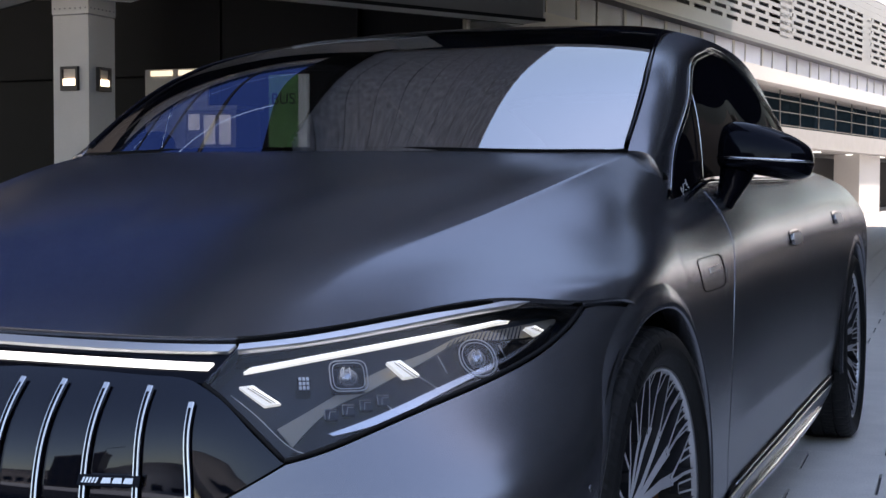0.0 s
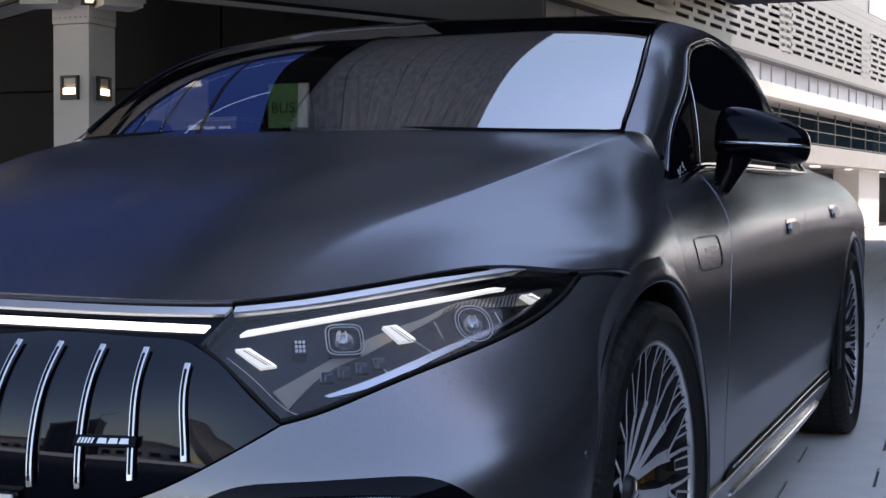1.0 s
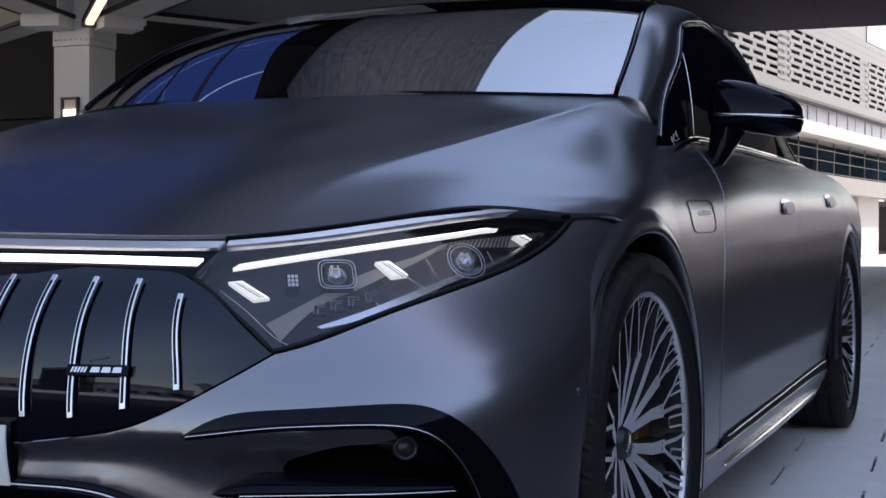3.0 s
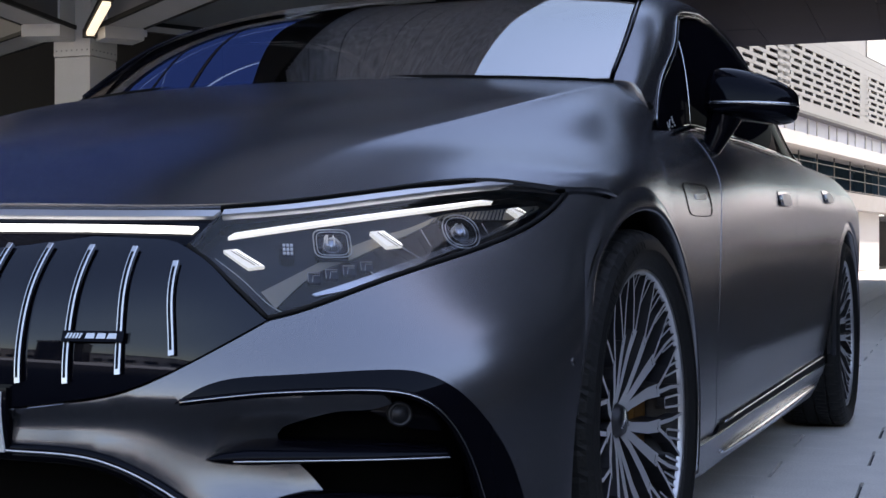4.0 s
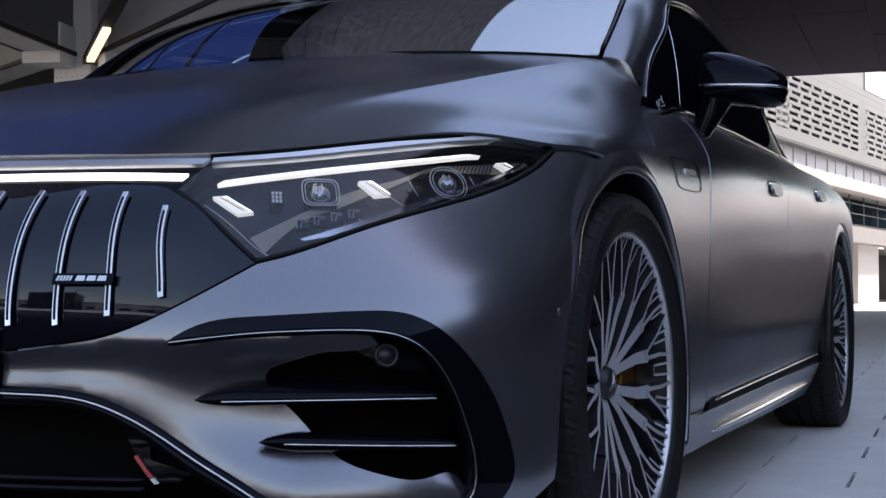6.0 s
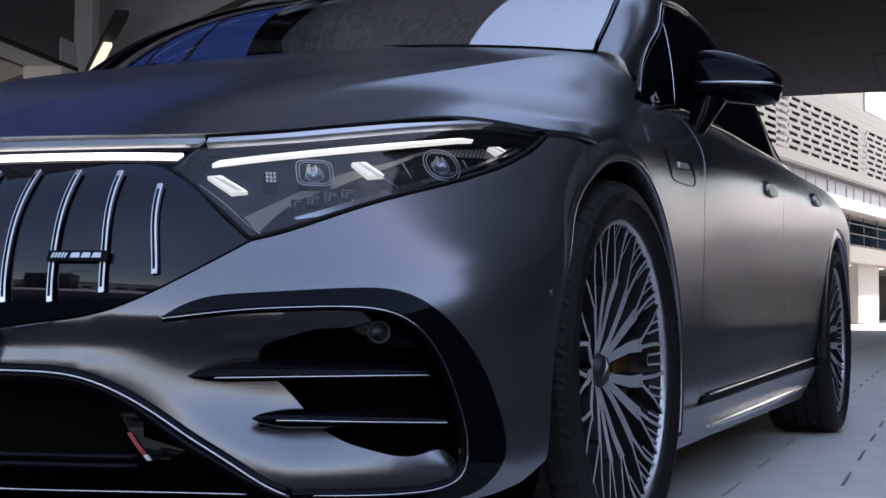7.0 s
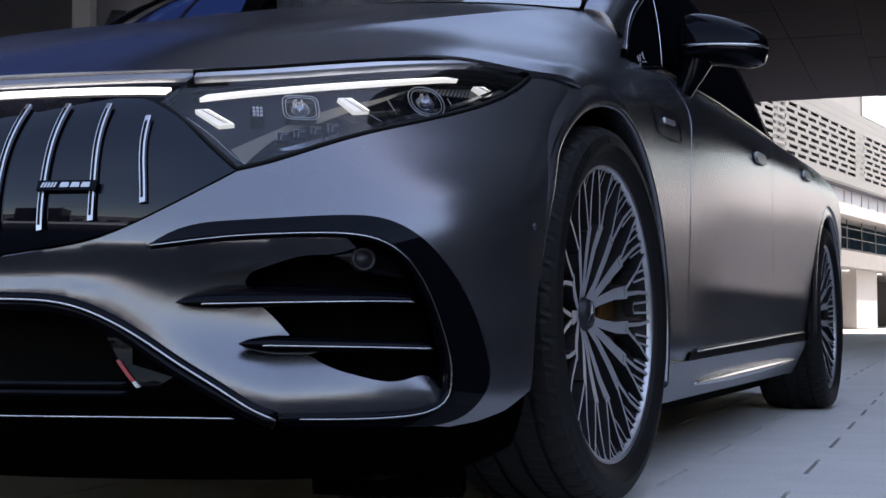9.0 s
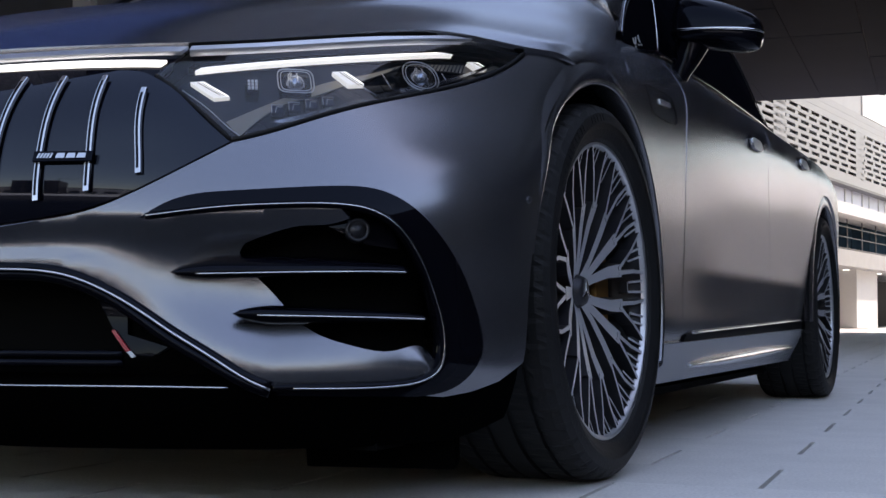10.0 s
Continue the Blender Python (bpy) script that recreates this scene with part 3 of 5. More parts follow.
# one-armed masts stand in for the cranes mirrored in the grille
for x, y, h in ((-34, -40, 9), (-7, -38, 8), (15, -40, 9)):
    post = thing("street_lamp", "dark one-armed mast standing in for a mirrored crane", "lamp", "street lamps", at=(x, y, 0))
    lathe("pole", [(0, 0.11), (h, 0.06), (h, 0.0)], BLACKWALL, post, sides=12).rotation_euler = (0, radians(-90), 0)
    box("arm", (2.2, 0.09, 0.09), (1.0, 0, h - 0.1), BLACKWALL, post)
    box("mast_head", (0.7, 0.3, 0.12), (2.2, 0, h - 0.1), BEAM, post, bevel=0.03)

# a dark block added close by on the car's left, out of view, to shade it
near_block = thing("brown_building", "unseen dark block added to shade the car and darken its reflections", "building")
box("walls", (8, 38, 34), (14.5, 22.3, 17), UMBER, near_block)
for k in range(17):
    for r in range(10):
        box("window", (0.1, 1.5, 1.9), (10.48, 4.5 + 2.2 * k, 1.7 + 3.2 * r), PANE_DARK, near_block)

# unseen slab, tower and wing added to darken what hood and bumper mirror
box("hood_shade_slab", (9.7, 2.0, 0.5), (5.65, 7.55, 6.85), UMBER, near_block)
box("shade_tower", (8, 3.3, 10.5), (14.5, 1.64, 5.25), UMBER, near_block)
box("shade_wing", (8, 13.38, 5.2), (14.5, -6.71, 2.6), UMBER, near_block)
for k in range(5):
    box("window", (0.1, 1.9, 1.9), (10.48, -12 + 2.6 * k, 2.2), PANE_DARK, near_block)

# a cross block added beyond the office, out of view, for the doors to mirror
cross = thing("cross_block", "added white block with a pitched roof for the doors to mirror", "building")
box("wall", (40, 8, 2.4), (18, 66.6, 2.3), LIMEWASH, cross)
box("plinth", (40, 7, 1.1), (18, 67, 0.55), BLACKWALL, cross)
for k in range(9):
    box("pier", (0.5, 0.5, 2.4), (-1 + 4.7 * k, 62.4, 2.3), CLADDING, cross)
    box("window", (2.0, 0.1, 1.5), (1.2 + 4.7 * k, 62.56, 2.3), PANE, cross)
# roof pitched towards the sun so the doors mirror a bright band
for k in range(20):
    box("roof_sheet", (1.98, 6.6, 0.06), (-1 + 2 * k, 64.2, 5.6), LIMEWASH, cross, turn=(40, 0, 0))
box("gutter", (40, 0.3, 0.25), (18, 61.6, 3.4), BEAM, cross)
box("gable", (40, 0.3, 5.0), (18, 67.0, 5.0), LIMEWASH, cross)
cross.matrix_basis = pose(18, 62, 0) @ pose(0, 0, 0, 0, 0, 58) @ pose(-18, -62, 0)


# ---- the car: surfaces that its panels are cut from; x to its left, y to its rear ----
NOSE_Z = (0.10, 0.22, 0.34, 0.46, 0.58, 0.70, 0.79, 0.86)
NOSE = [
    [(0, -.84), (.25, -.82), (.46, -.76), (.60, -.705), (.72, -.64), (.80, -.56), (.86, -.48), (.89, -.38), (.90, -.2)],
    [(0, -.925), (.25, -.90), (.46, -.84), (.62, -.787), (.76, -.72), (.86, -.635), (.915, -.53), (.938, -.40), (.942, -.2)],
    [(0, -.92), (.25, -.895), (.46, -.837), (.62, -.783), (.76, -.725), (.86, -.645), (.918, -.53), (.942, -.40), (.948, -.2)],
    [(0, -.935), (.25, -.915), (.46, -.862), (.62, -.808), (.76, -.742), (.86, -.65), (.92, -.53), (.942, -.40), (.948, -.2)],
    [(0, -.91), (.25, -.888), (.46, -.83), (.61, -.77), (.74, -.70), (.85, -.60), (.915, -.48), (.943, -.36), (.95, -.16)],
    [(0, -.85), (.25, -.835), (.44, -.79), (.58, -.71), (.70, -.62), (.81, -.50), (.89, -.37), (.932, -.25), (.948, -.12)],
    [(0, -.755), (.25, -.745), (.43, -.71), (.56, -.635), (.68, -.54), (.79, -.43), (.87, -.31), (.92, -.2), (.938, -.1)],
    [(0, -.66), (.25, -.655), (.42, -.63), (.54, -.56), (.65, -.47), (.755, -.37), (.835, -.27), (.885, -.17), (.91, -.08)],
]
nose = surface([[(x, y, z) for x, y in row] for row, z in zip(NOSE, NOSE_Z)], vs=NOSE_Z)

HOOD_U = (0, 1, 2, 2.8, 3.1, 4, 5, 6, 7, 8)
HOOD = [
    [(0, -.775, .779), (.2, -.765, .776), (.43, -.718, .775), (.565, -.62, .79), (.62, -.573, .80), (.765, -.425, .826), (.885, -.27, .815), (.943, -.125, .775), (.948, -.1, .5), (.94, -.1, .2)],
    [(0, -.62, .855), (.2, -.61, .856), (.38, -.585, .857), (.51, -.50, .8685), (.57, -.46, .867), (.73, -.35, .862), (.875, -.22, .842), (.946, -.06, .785), (.95, -.05, .5), (.94, -.05, .2)],
    [(0, -.4, .935), (.2, -.4, .937), (.40, -.38, .930), (.565, -.30, .9286), (.61, -.275, .9207), (.75, -.2, .896), (.885, -.1, .865), (.948, 0, .79), (.951, .05, .5), (.94, .05, .2)],
    [(0, -.15, 1.005), (.25, -.15, 1.007), (.47, -.13, 1.0), (.64, -.05, .990), (.675, -.03, .9813), (.78, -.02, .937), (.895, .06, .89), (.948, .12, .78), (.951, .2, .5), (.94, .2, .2)],
    [(0, .08, 1.06), (.28, .09, 1.06), (.53, .12, 1.054), (.69, .19, 1.044), (.72, .20, 1.0337), (.812, .21, .9894), (.897, .27, .905), (.947, .29, .77), (.951, .35, .5), (.94, .35, .2)],
    [(0, .22, 1.095), (.3, .25, 1.095), (.58, .33, 1.09), (.72, .455, 1.092), (.752, .485, 1.09), (.828, .52, 1.03), (.898, .56, .90), (.947, .6, .77), (.951, .6, .5), (.94, .6, .2)],
]
hood_loft = surface(HOOD, us=HOOD_U)


def ridge(q, at, wide, soft):
    """A crease: 1 on the line, falling away on both sides."""
    d = np.sqrt((np.asarray(q) - at) ** 2 + soft ** 2)
    return np.exp(-d / wide)


def crease(v):
    """Where along the hood's breadth the crease runs."""
    return 3.16 - 0.5 * np.exp((0.5 - v) / 0.8)


def dome(u, v):
    """The hood inside the crease stays level up to it."""
    k = np.clip((u - 2.0) / 0.7, 0, 1)
    k = k * k * (3 - 2 * k) * np.clip((crease(v) - u) / 0.07, 0, 1) * np.interp(v, (1.4, 2.5, 3.2, 4.7, 4.95), (0, .17, .25, .26, .1))
    return np.c_[-k, np.zeros((len(u), 2))]


def hood_top(u, v):
    """The hood's loft with a crease that runs from the lamp to the screen and sharpens on its way."""
    u, v = np.atleast_1d(np.asarray(u, float)), np.atleast_1d(np.asarray(v, float))
    v = np.broadcast_to(v, u.shape) if len(v) != len(u) else v
    p = hood_loft(u, v)
    k = np.clip((v - 0.3) / 1.8, 0, 1) * np.clip((5.2 - v) / 0.8, 0, 1)
    p[:, 2] += 0.008 * k * ridge(u, crease(v), 0.33, 0.05 - 0.008 * np.clip(v, 0, 4))
    return p

CABIN = [
    [(0, .22, 1.10), (.3, .25, 1.10), (.554, .34, 1.097), (.744, .49, 1.112), (.812, .522, 1.08), (.835, .546, .994), (.838, .55, .95)],
    [(0, .55, 1.294), (.299, .58, 1.291), (.538, .65, 1.282), (.727, .77, 1.274), (.797, .83, 1.214), (.819, .86, 1.098), (.824, .9, 1.015)],
    [(0, .95, 1.421), (.296, .97, 1.417), (.513, 1.02, 1.409), (.689, 1.10, 1.389), (.755, 1.15, 1.323), (.799, 1.2, 1.175), (.824, 1.22, 1.022)],
    [(0, 1.35, 1.491), (.3, 1.37, 1.487), (.51, 1.40, 1.476), (.661, 1.46, 1.449), (.716, 1.5, 1.39), (.783, 1.54, 1.205), (.825, 1.56, 1.028)],
    [(0, 1.8, 1.532), (.3, 1.8, 1.53), (.5, 1.8, 1.518), (.625, 1.8, 1.485), (.685, 1.82, 1.43), (.772, 1.85, 1.22), (.825, 1.87, 1.03)],
    [(0, 2.4, 1.52), (.3, 2.4, 1.517), (.5, 2.4, 1.505), (.615, 2.4, 1.475), (.675, 2.4, 1.42), (.768, 2.4, 1.22), (.82, 2.4, 1.035)],
    [(0, 3.0, 1.43), (.3, 3, 1.425), (.46, 3, 1.41), (.57, 2.98, 1.38), (.64, 2.95, 1.33), (.73, 2.92, 1.18), (.80, 2.9, 1.045)],
    [(0, 3.7, 1.25), (.3, 3.7, 1.25), (.45, 3.65, 1.23), (.55, 3.6, 1.20), (.62, 3.55, 1.17), (.69, 3.45, 1.12), (.76, 3.4, 1.06)],
    [(0, 4.2, 1.10), (.3, 4.2, 1.10), (.5, 4.15, 1.09), (.6, 4.1, 1.08), (.66, 4.05, 1.075), (.7, 4, 1.07), (.74, 3.9, 1.065)],
]
cabin = surface(CABIN)

SIDE_Y = (-.1, .3, .5, .9, 1.56, 2.2, 2.8, 3.3, 3.8, 4.25)
SIDE = [[(.82, .995), (.87, .94), (.918, .87), (.943, .79), (.952, .65), (.95, .5), (.945, .36), (.938, .27), (.90, .17)]] * 3 + [
    [(.824, 1.015), (.882, .955), (.928, .885), (.948, .80), (.954, .66), (.95, .5), (.94, .36), (.933, .27), (.893, .17)],
    [(.825, 1.028), (.89, .965), (.938, .895), (.953, .81), (.957, .67), (.951, .5), (.938, .36), (.928, .27), (.888, .17)],
    [(.82, 1.035), (.89, .98), (.942, .905), (.955, .82), (.957, .68), (.95, .5), (.935, .36), (.923, .27), (.883, .17)],
    [(.80, 1.05), (.885, .995), (.945, .92), (.962, .83), (.962, .69), (.952, .5), (.935, .36), (.923, .27), (.88, .17)],
    [(.77, 1.06), (.87, 1.01), (.945, .93), (.966, .84), (.968, .7), (.958, .5), (.94, .36), (.928, .27), (.888, .17)],
    [(.74, 1.065), (.83, 1.02), (.90, .94), (.935, .85), (.94, .7), (.93, .5), (.91, .36), (.90, .27), (.88, .17)],
    [(.66, 1.06), (.72, 1.01), (.77, .94), (.80, .85), (.81, .7), (.80, .5), (.78, .36), (.76, .27), (.74, .17)],
]
side_loft = surface([[(x, y, z) for x, z in row] for row, y in zip(SIDE, SIDE_Y)], vs=SIDE_Y)


def side(u, v):
    """The side's loft with the crease low on the doors."""
    u, v = np.atleast_1d(np.asarray(u, float)), np.atleast_1d(np.asarray(v, float))
    u, v = np.broadcast_arrays(u, v)
    p = side_loft(u, v)
    k = np.clip((v - 0.62) / 0.5, 0, 1) * np.clip((2.85 - v) / 0.4, 0, 1)
    p[:, 0] += 0.007 * k * k * (3 - 2 * k) * ridge(u, 5.36, 0.5, 0.04)
    return p


def waist(u, v):
    """The doors turn in below the handles and out again above the crease."""
    k = np.clip((np.asarray(v) - 0.62) / 0.5, 0, 1) * np.clip((2.95 - np.asarray(v)) / 0.4, 0, 1)
    return np.c_[np.zeros((len(u), 2)), k * np.interp(u, (3.3, 4.1, 4.6, 5.05, 5.34, 5.37), (0, -.06, -.035, .035, .045, 0))]


HUB, REAR, ARCH, LIP = 0.372, 3.21, 0.455, 0.412


def flare(w):
    """The outer edge of the arch's flare at w degrees from straight ahead: it starts in front and is full over the top."""
    k = min(max((w - 12) / 62, 0), 1)
    return LIP + 0.003 + (ARCH - LIP - 0.003) * k * k * (3 - 2 * k)



def where(f, lo, hi):
    """The zero of a rising or falling function between lo and hi."""
    up = f(hi) > 0
    for _ in range(40):
        mid = (lo + hi) / 2
        if (f(mid) > 0) == up:
            hi = mid
        else:
            lo = mid
    return (lo + hi) / 2


def nose_at(y, z):
    return where(lambda p: nose(p, z)[0][1] - y, 4, 8)


def side_at(y, z):
    return where(lambda u: z - side(u, y)[0][2], 0, 8)


def arch_on_side(y0, y1, axle, r, n=40):
    """Where the wheel opening cuts the side, from y0 to y1 over the top."""
    line = []
    for y in np.linspace(y0, y1, n):
        line.append((side_at(y, HUB + math.sqrt(max(r * r - (y - axle) ** 2, 0))), y))
    return line


car = thing("car", "satin grey electric saloon parked on pale paving beside the canopy", "car")
BP, TP, SP, CP = (0.2, 1), (0.2, 0.25), (0.12, 1), (0.2, 0.45)

# outlines on the nose, as (place along the plan, height)
GRILLE_LOW = [(0, .456), (.84, .462), (1.16, .472), (1.55, .488), (1.78, .507), (2.07, .537), (2.39, .569), (2.69, .596)]
LAMP_LOW = [(2.69, .600), (2.93, .609), (3.53, .639), (4.13, .670), (4.73, .699), (5.39, .736), (5.81, .768), (6.22, .807)]
LAMP_TOP = [(6.22, .807), (5.80, .821), (5.27, .823), (4.67, .813), (4.01, .802), (3.40, .789), (2.81, .776), (2.15, .765)]
LAMP_IN = [(1.93, .711), (2.08, .694), (2.38, .649), (2.69, .600)]
INTAKE = [(0, .402), (.91, .397), (1.16, .395), (1.36, .388), (1.56, .372), (1.73, .353), (1.94, .326), (2.17, .298), (2.43, .272), (2.70, .246), (2.92, .226), (3.13, .212)]
BLADE_OUT = [(1.97, .472), (2.06, .484), (2.19, .497), (2.71, .513), (3.28, .518), (3.85, .522), (4.22, .519), (4.61, .498), (5.08, .446), (5.42, .385), (5.64, .313), (5.69, .267), (5.54, .236), (5.13, .205), (4.73, .197)]
BLADE_IN = [(2.02, .474), (2.74, .487), (3.29, .491), (3.86, .491), (4.22, .482), (4.49, .461), (4.82, .401), (4.98, .339), (5.04, .286), (4.99, .246), (4.79, .226), (4.43, .217), (3.36, .213), (3.16, .212)]
SCOOP = [(3.98, .474), (3.74, .464), (3.45, .461), (3.18, .448), (2.98, .435), (2.83, .418), (2.80, .402), (2.94, .373), (3.2, .338), (3.5, .301), (3.64, .29), (3.93, .276), (4.43, .267), (4.91, .266), (4.99, .25)]
HOOD_LINE = [(0, .779), (1.14, .774), (2.11, .774), (2.79, .784), (3.39, .797), (4.01, .811), (4.67, .825), (5.13, .832), (5.63, .830), (6.19, .815), (7.24, .796)]


def raised(line, dz=0.0, du=0.0):
    return [(u + du, v + dz) for u, v in line]


def on_nose(line, lift=0.0, step=0.015):
    uv = np.array(spline(line, step, BP))
    return nose(uv[:, 0], uv[:, 1]) + lift * normals_of(nose, uv[:, 0], uv[:, 1])


arch_front = [(nose_at(-flare(w) * math.cos(radians(w)), HUB + flare(w) * math.sin(radians(w))), HUB + flare(w) * math.sin(radians(w))) for w in np.linspace(66, 13, 22)]
arch_front += [(nose_at(-0.408 - 0.2 * (0.46 - z), z), z) for z in np.linspace(.45, .245, 9)]
bumper_line = (spline(raised(GRILLE_LOW, -.004), 0.02, BP) + spline(raised(LAMP_LOW, -.006, .03), 0.02, BP)
               + [(6.6, .804), (7.0, .80), (7.3, .796)] + arch_front + [(6.1, .215), (5.55, .200), (5.1, .193)]
               + spline(BLADE_OUT, 0.02, BP)[::-1] + spline(BLADE_IN[:4], 0.02, BP) + spline(SCOOP, 0.02, BP)
               + spline(BLADE_IN[9:], 0.02, BP) + spline(raised(INTAKE, .002), 0.02, BP)[::-1])


HOLLOW_TOP = [(0, .452), (.84, .458), (1.16, .468), (1.5, .476)] + BLADE_IN[:9]


def hollow(u, v):
    """How deep the bumper is folded in under the grille and round the fins: steep above the fold, shallow below."""
    top = np.interp(u, [q[0] for q in HOLLOW_TOP], [q[1] for q in HOLLOW_TOP])
    low = np.interp(u, [q[0] for q in INTAKE], [q[1] for q in INTAKE]) + np.interp(u, (1, 2.5), (0.004, 0.012))
    fold = np.interp(u, (0, 2, 2.9, 3.6), (.434, .432, .422, .39))
    fold = np.minimum(fold, low + 0.6 * (top - low))
    over, under = np.clip((top - v) / (top - fold), 0, 1), np.clip((v - low) / (fold - low), 0, 1)
    deep = np.interp(u, (0, 1.2, 2, 2.9, 5.04), (.008, .013, .022, .042, .044)) * (u < 5.04)
    return deep * np.where(v > fold, np.sin(over * math.pi / 2), under * under * (3 - 2 * under))


bumper = panel("bumper", nose, bumper_line, PAINT, car, BP, 0.014, mirror="join", edge=0.03, dent=hollow)

blade_line = spline(BLADE_OUT, 0.02, BP) + [(3.2, .199)] + spline(BLADE_IN, 0.02, BP)[::-1]
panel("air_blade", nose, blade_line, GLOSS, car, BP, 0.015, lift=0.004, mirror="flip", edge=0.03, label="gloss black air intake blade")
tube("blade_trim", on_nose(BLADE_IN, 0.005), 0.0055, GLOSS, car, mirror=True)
tube("blade_line", on_nose(BLADE_IN[:-1], 0.0105), 0.0013, CHROME, car, "thin chrome line", mirror=True)
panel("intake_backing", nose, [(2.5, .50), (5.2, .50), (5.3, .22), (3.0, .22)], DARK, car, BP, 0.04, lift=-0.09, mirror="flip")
panel("sensor_plate", nose, [(3.5, .485), (4.25, .48), (4.55, .455), (4.62, .425), (4.2, .43), (3.9, .45)], GLOSS, car, BP, 0.02, lift=-0.03, mirror="flip")



def nose_frame(p, z, lift=0.0):
    """A frame on the nose: x along it, y up it, z out of it."""
    at, n = nose(p, z)[0], normals_of(nose, np.array([p], float), np.array([z], float))[0]
    side_way = np.cross((0, 0, 1), n)
    side_way /= np.linalg.norm(side_way)
    m = Matrix(np.c_[side_way, np.cross(n, side_way), n].tolist()).to_4x4()
    m.translation = Vector(at + lift * n)
    return m


def fin(line, thick, lift, deep):
    """A pointed horizontal blade that crosses the intake."""
    uv = np.array(spline(line, 0.012, BP))
    n = normals_of(nose, uv[:, 0], uv[:, 1])
    c = nose(uv[:, 0], uv[:, 1])
    verts, faces, sides, edge = [], [], 12, []
    for i in range(len(uv)):
        k = i / (len(uv) - 1)
        h = thick * (min(1, k / 0.16) ** 0.6) * (1 - 0.45 * k) * 0.5 + 0.0005
        out = lift * (1 - 1.5 * k)
        for j in range(sides):
            w = 2 * math.pi * j / sides
            a = deep * min(1, 0.15 + k / 0.2) * (math.cos(w) - 1)
            verts.append(c[i] + n[i] * (out + a) + np.array((0, 0, h * math.sin(w))))
        if k > 0.09:
            edge.append(c[i] + n[i] * (out + 0.0015) + np.array((0, 0, -0.002)))
    for i in range(len(uv) - 1):
        for j in range(sides):
            a, b = i * sides + j, i * sides + (j + 1) % sides
            faces.append((a, b, b + sides, a + sides))
    faces += [tuple(range(sides))[::-1], tuple((len(uv) - 1) * sides + j for j in range(sides))]
    for s in (1, -1):
        flip = np.array((s, 1, 1))
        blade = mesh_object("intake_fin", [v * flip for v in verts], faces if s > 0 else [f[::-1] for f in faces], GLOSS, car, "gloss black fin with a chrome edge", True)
        tube("fin_edge", [e * flip for e in edge], 0.0016, CHROME, blade)


fin([(2.20, .390), (2.8, .391), (3.8, .392), (4.66, .392)], 0.036, 0.010, 0.035)
fin([(2.75, .324), (3.3, .323), (4.2, .321), (4.88, .319)], 0.034, 0.010, 0.035)
for p, z, r in ((4.08, .456, 0.019), (6.72, .520, 0.0065)):
    for s in (1, -1):
        eye = lathe("parking_sensor", [(0.004, 0.0), (0.004, r * 0.62), (0.001, r * 0.66), (0.001, r * 0.72), (0.005, r * 0.8), (0.003, r), (-0.02, r)], ALLOY_DARK if r > 0.01 else PAINT, car, sides=32)
        m = nose_frame(p, z, -0.024 if r > 0.01 else -0.003) @ pose(0, 0, 0, 0, -90, 0)
        eye.matrix_basis = m if s > 0 else Matrix.Diagonal((-1, 1, 1, 1)) @ m

# number plate, its characters as plain bars
plate = panel("number_plate", nose, [(0, .484), (.74, .484), (.74, .394), (0, .394)], WHITE, car, BP, 0.03, lift=0.012, edge=0.01, mirror="join", label="white number plate in a black frame")
panel("plate_frame", nose, [(0, .490), (.77, .490), (.77, .388), (0, .388)], GLOSS, plate, BP, 0.03, lift=0.008, edge=0.02, mirror="join")
for k in range(5):
    panel("plate_bar", nose, [(.06 + .13 * k, .468), (.15 + .13 * k, .468), (.15 + .13 * k, .41), (.06 + .13 * k, .41)], MATT, plate, BP, 0.02, lift=0.0135, edge=0.001)

# winglets with a red flash in the lower intake
panel("winglet", nose, [(1.42, .375), (1.74, .34), (1.76, .295), (2.10, .275), (1.97, .258), (1.83, .260), (1.68, .292)], GLOSS, car, BP, 0.02, lift=-0.035, edge=0.03, mirror="flip")
panel("flash_tip", nose, [(1.775, .2655), (1.805, .2675), (1.845, .2575), (1.815, .2555)], WHITE, car, BP, 0.01, lift=-0.028, edge=0.006, mirror="flip", label="white tip of the flash")
panel("red_flash", nose, [(1.64, .300), (1.667, .302), (1.80, .268), (1.77, .266)], RED, car, BP, 0.01, lift=-0.028, edge=0.006, mirror="flip", label="red flash")

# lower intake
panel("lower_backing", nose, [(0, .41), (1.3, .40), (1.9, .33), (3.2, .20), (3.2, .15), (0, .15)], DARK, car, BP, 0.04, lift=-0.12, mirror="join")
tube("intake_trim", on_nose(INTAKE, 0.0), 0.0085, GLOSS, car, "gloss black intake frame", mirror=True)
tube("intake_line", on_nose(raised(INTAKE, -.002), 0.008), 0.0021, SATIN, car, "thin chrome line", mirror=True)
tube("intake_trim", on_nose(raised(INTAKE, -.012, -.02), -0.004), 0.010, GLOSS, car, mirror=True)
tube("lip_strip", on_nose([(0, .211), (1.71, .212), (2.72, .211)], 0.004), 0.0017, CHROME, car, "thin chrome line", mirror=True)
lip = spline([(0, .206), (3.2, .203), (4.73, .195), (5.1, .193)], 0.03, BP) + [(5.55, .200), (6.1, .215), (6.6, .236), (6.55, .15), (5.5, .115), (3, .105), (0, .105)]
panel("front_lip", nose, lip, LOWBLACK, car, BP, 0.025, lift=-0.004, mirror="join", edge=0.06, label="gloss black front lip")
for z in (.262, .245):
    tube("intake_bar", on_nose([(0, z), (1.0, z), (1.75, z)], -0.03), 0.007, GLOSS, car, mirror=True)


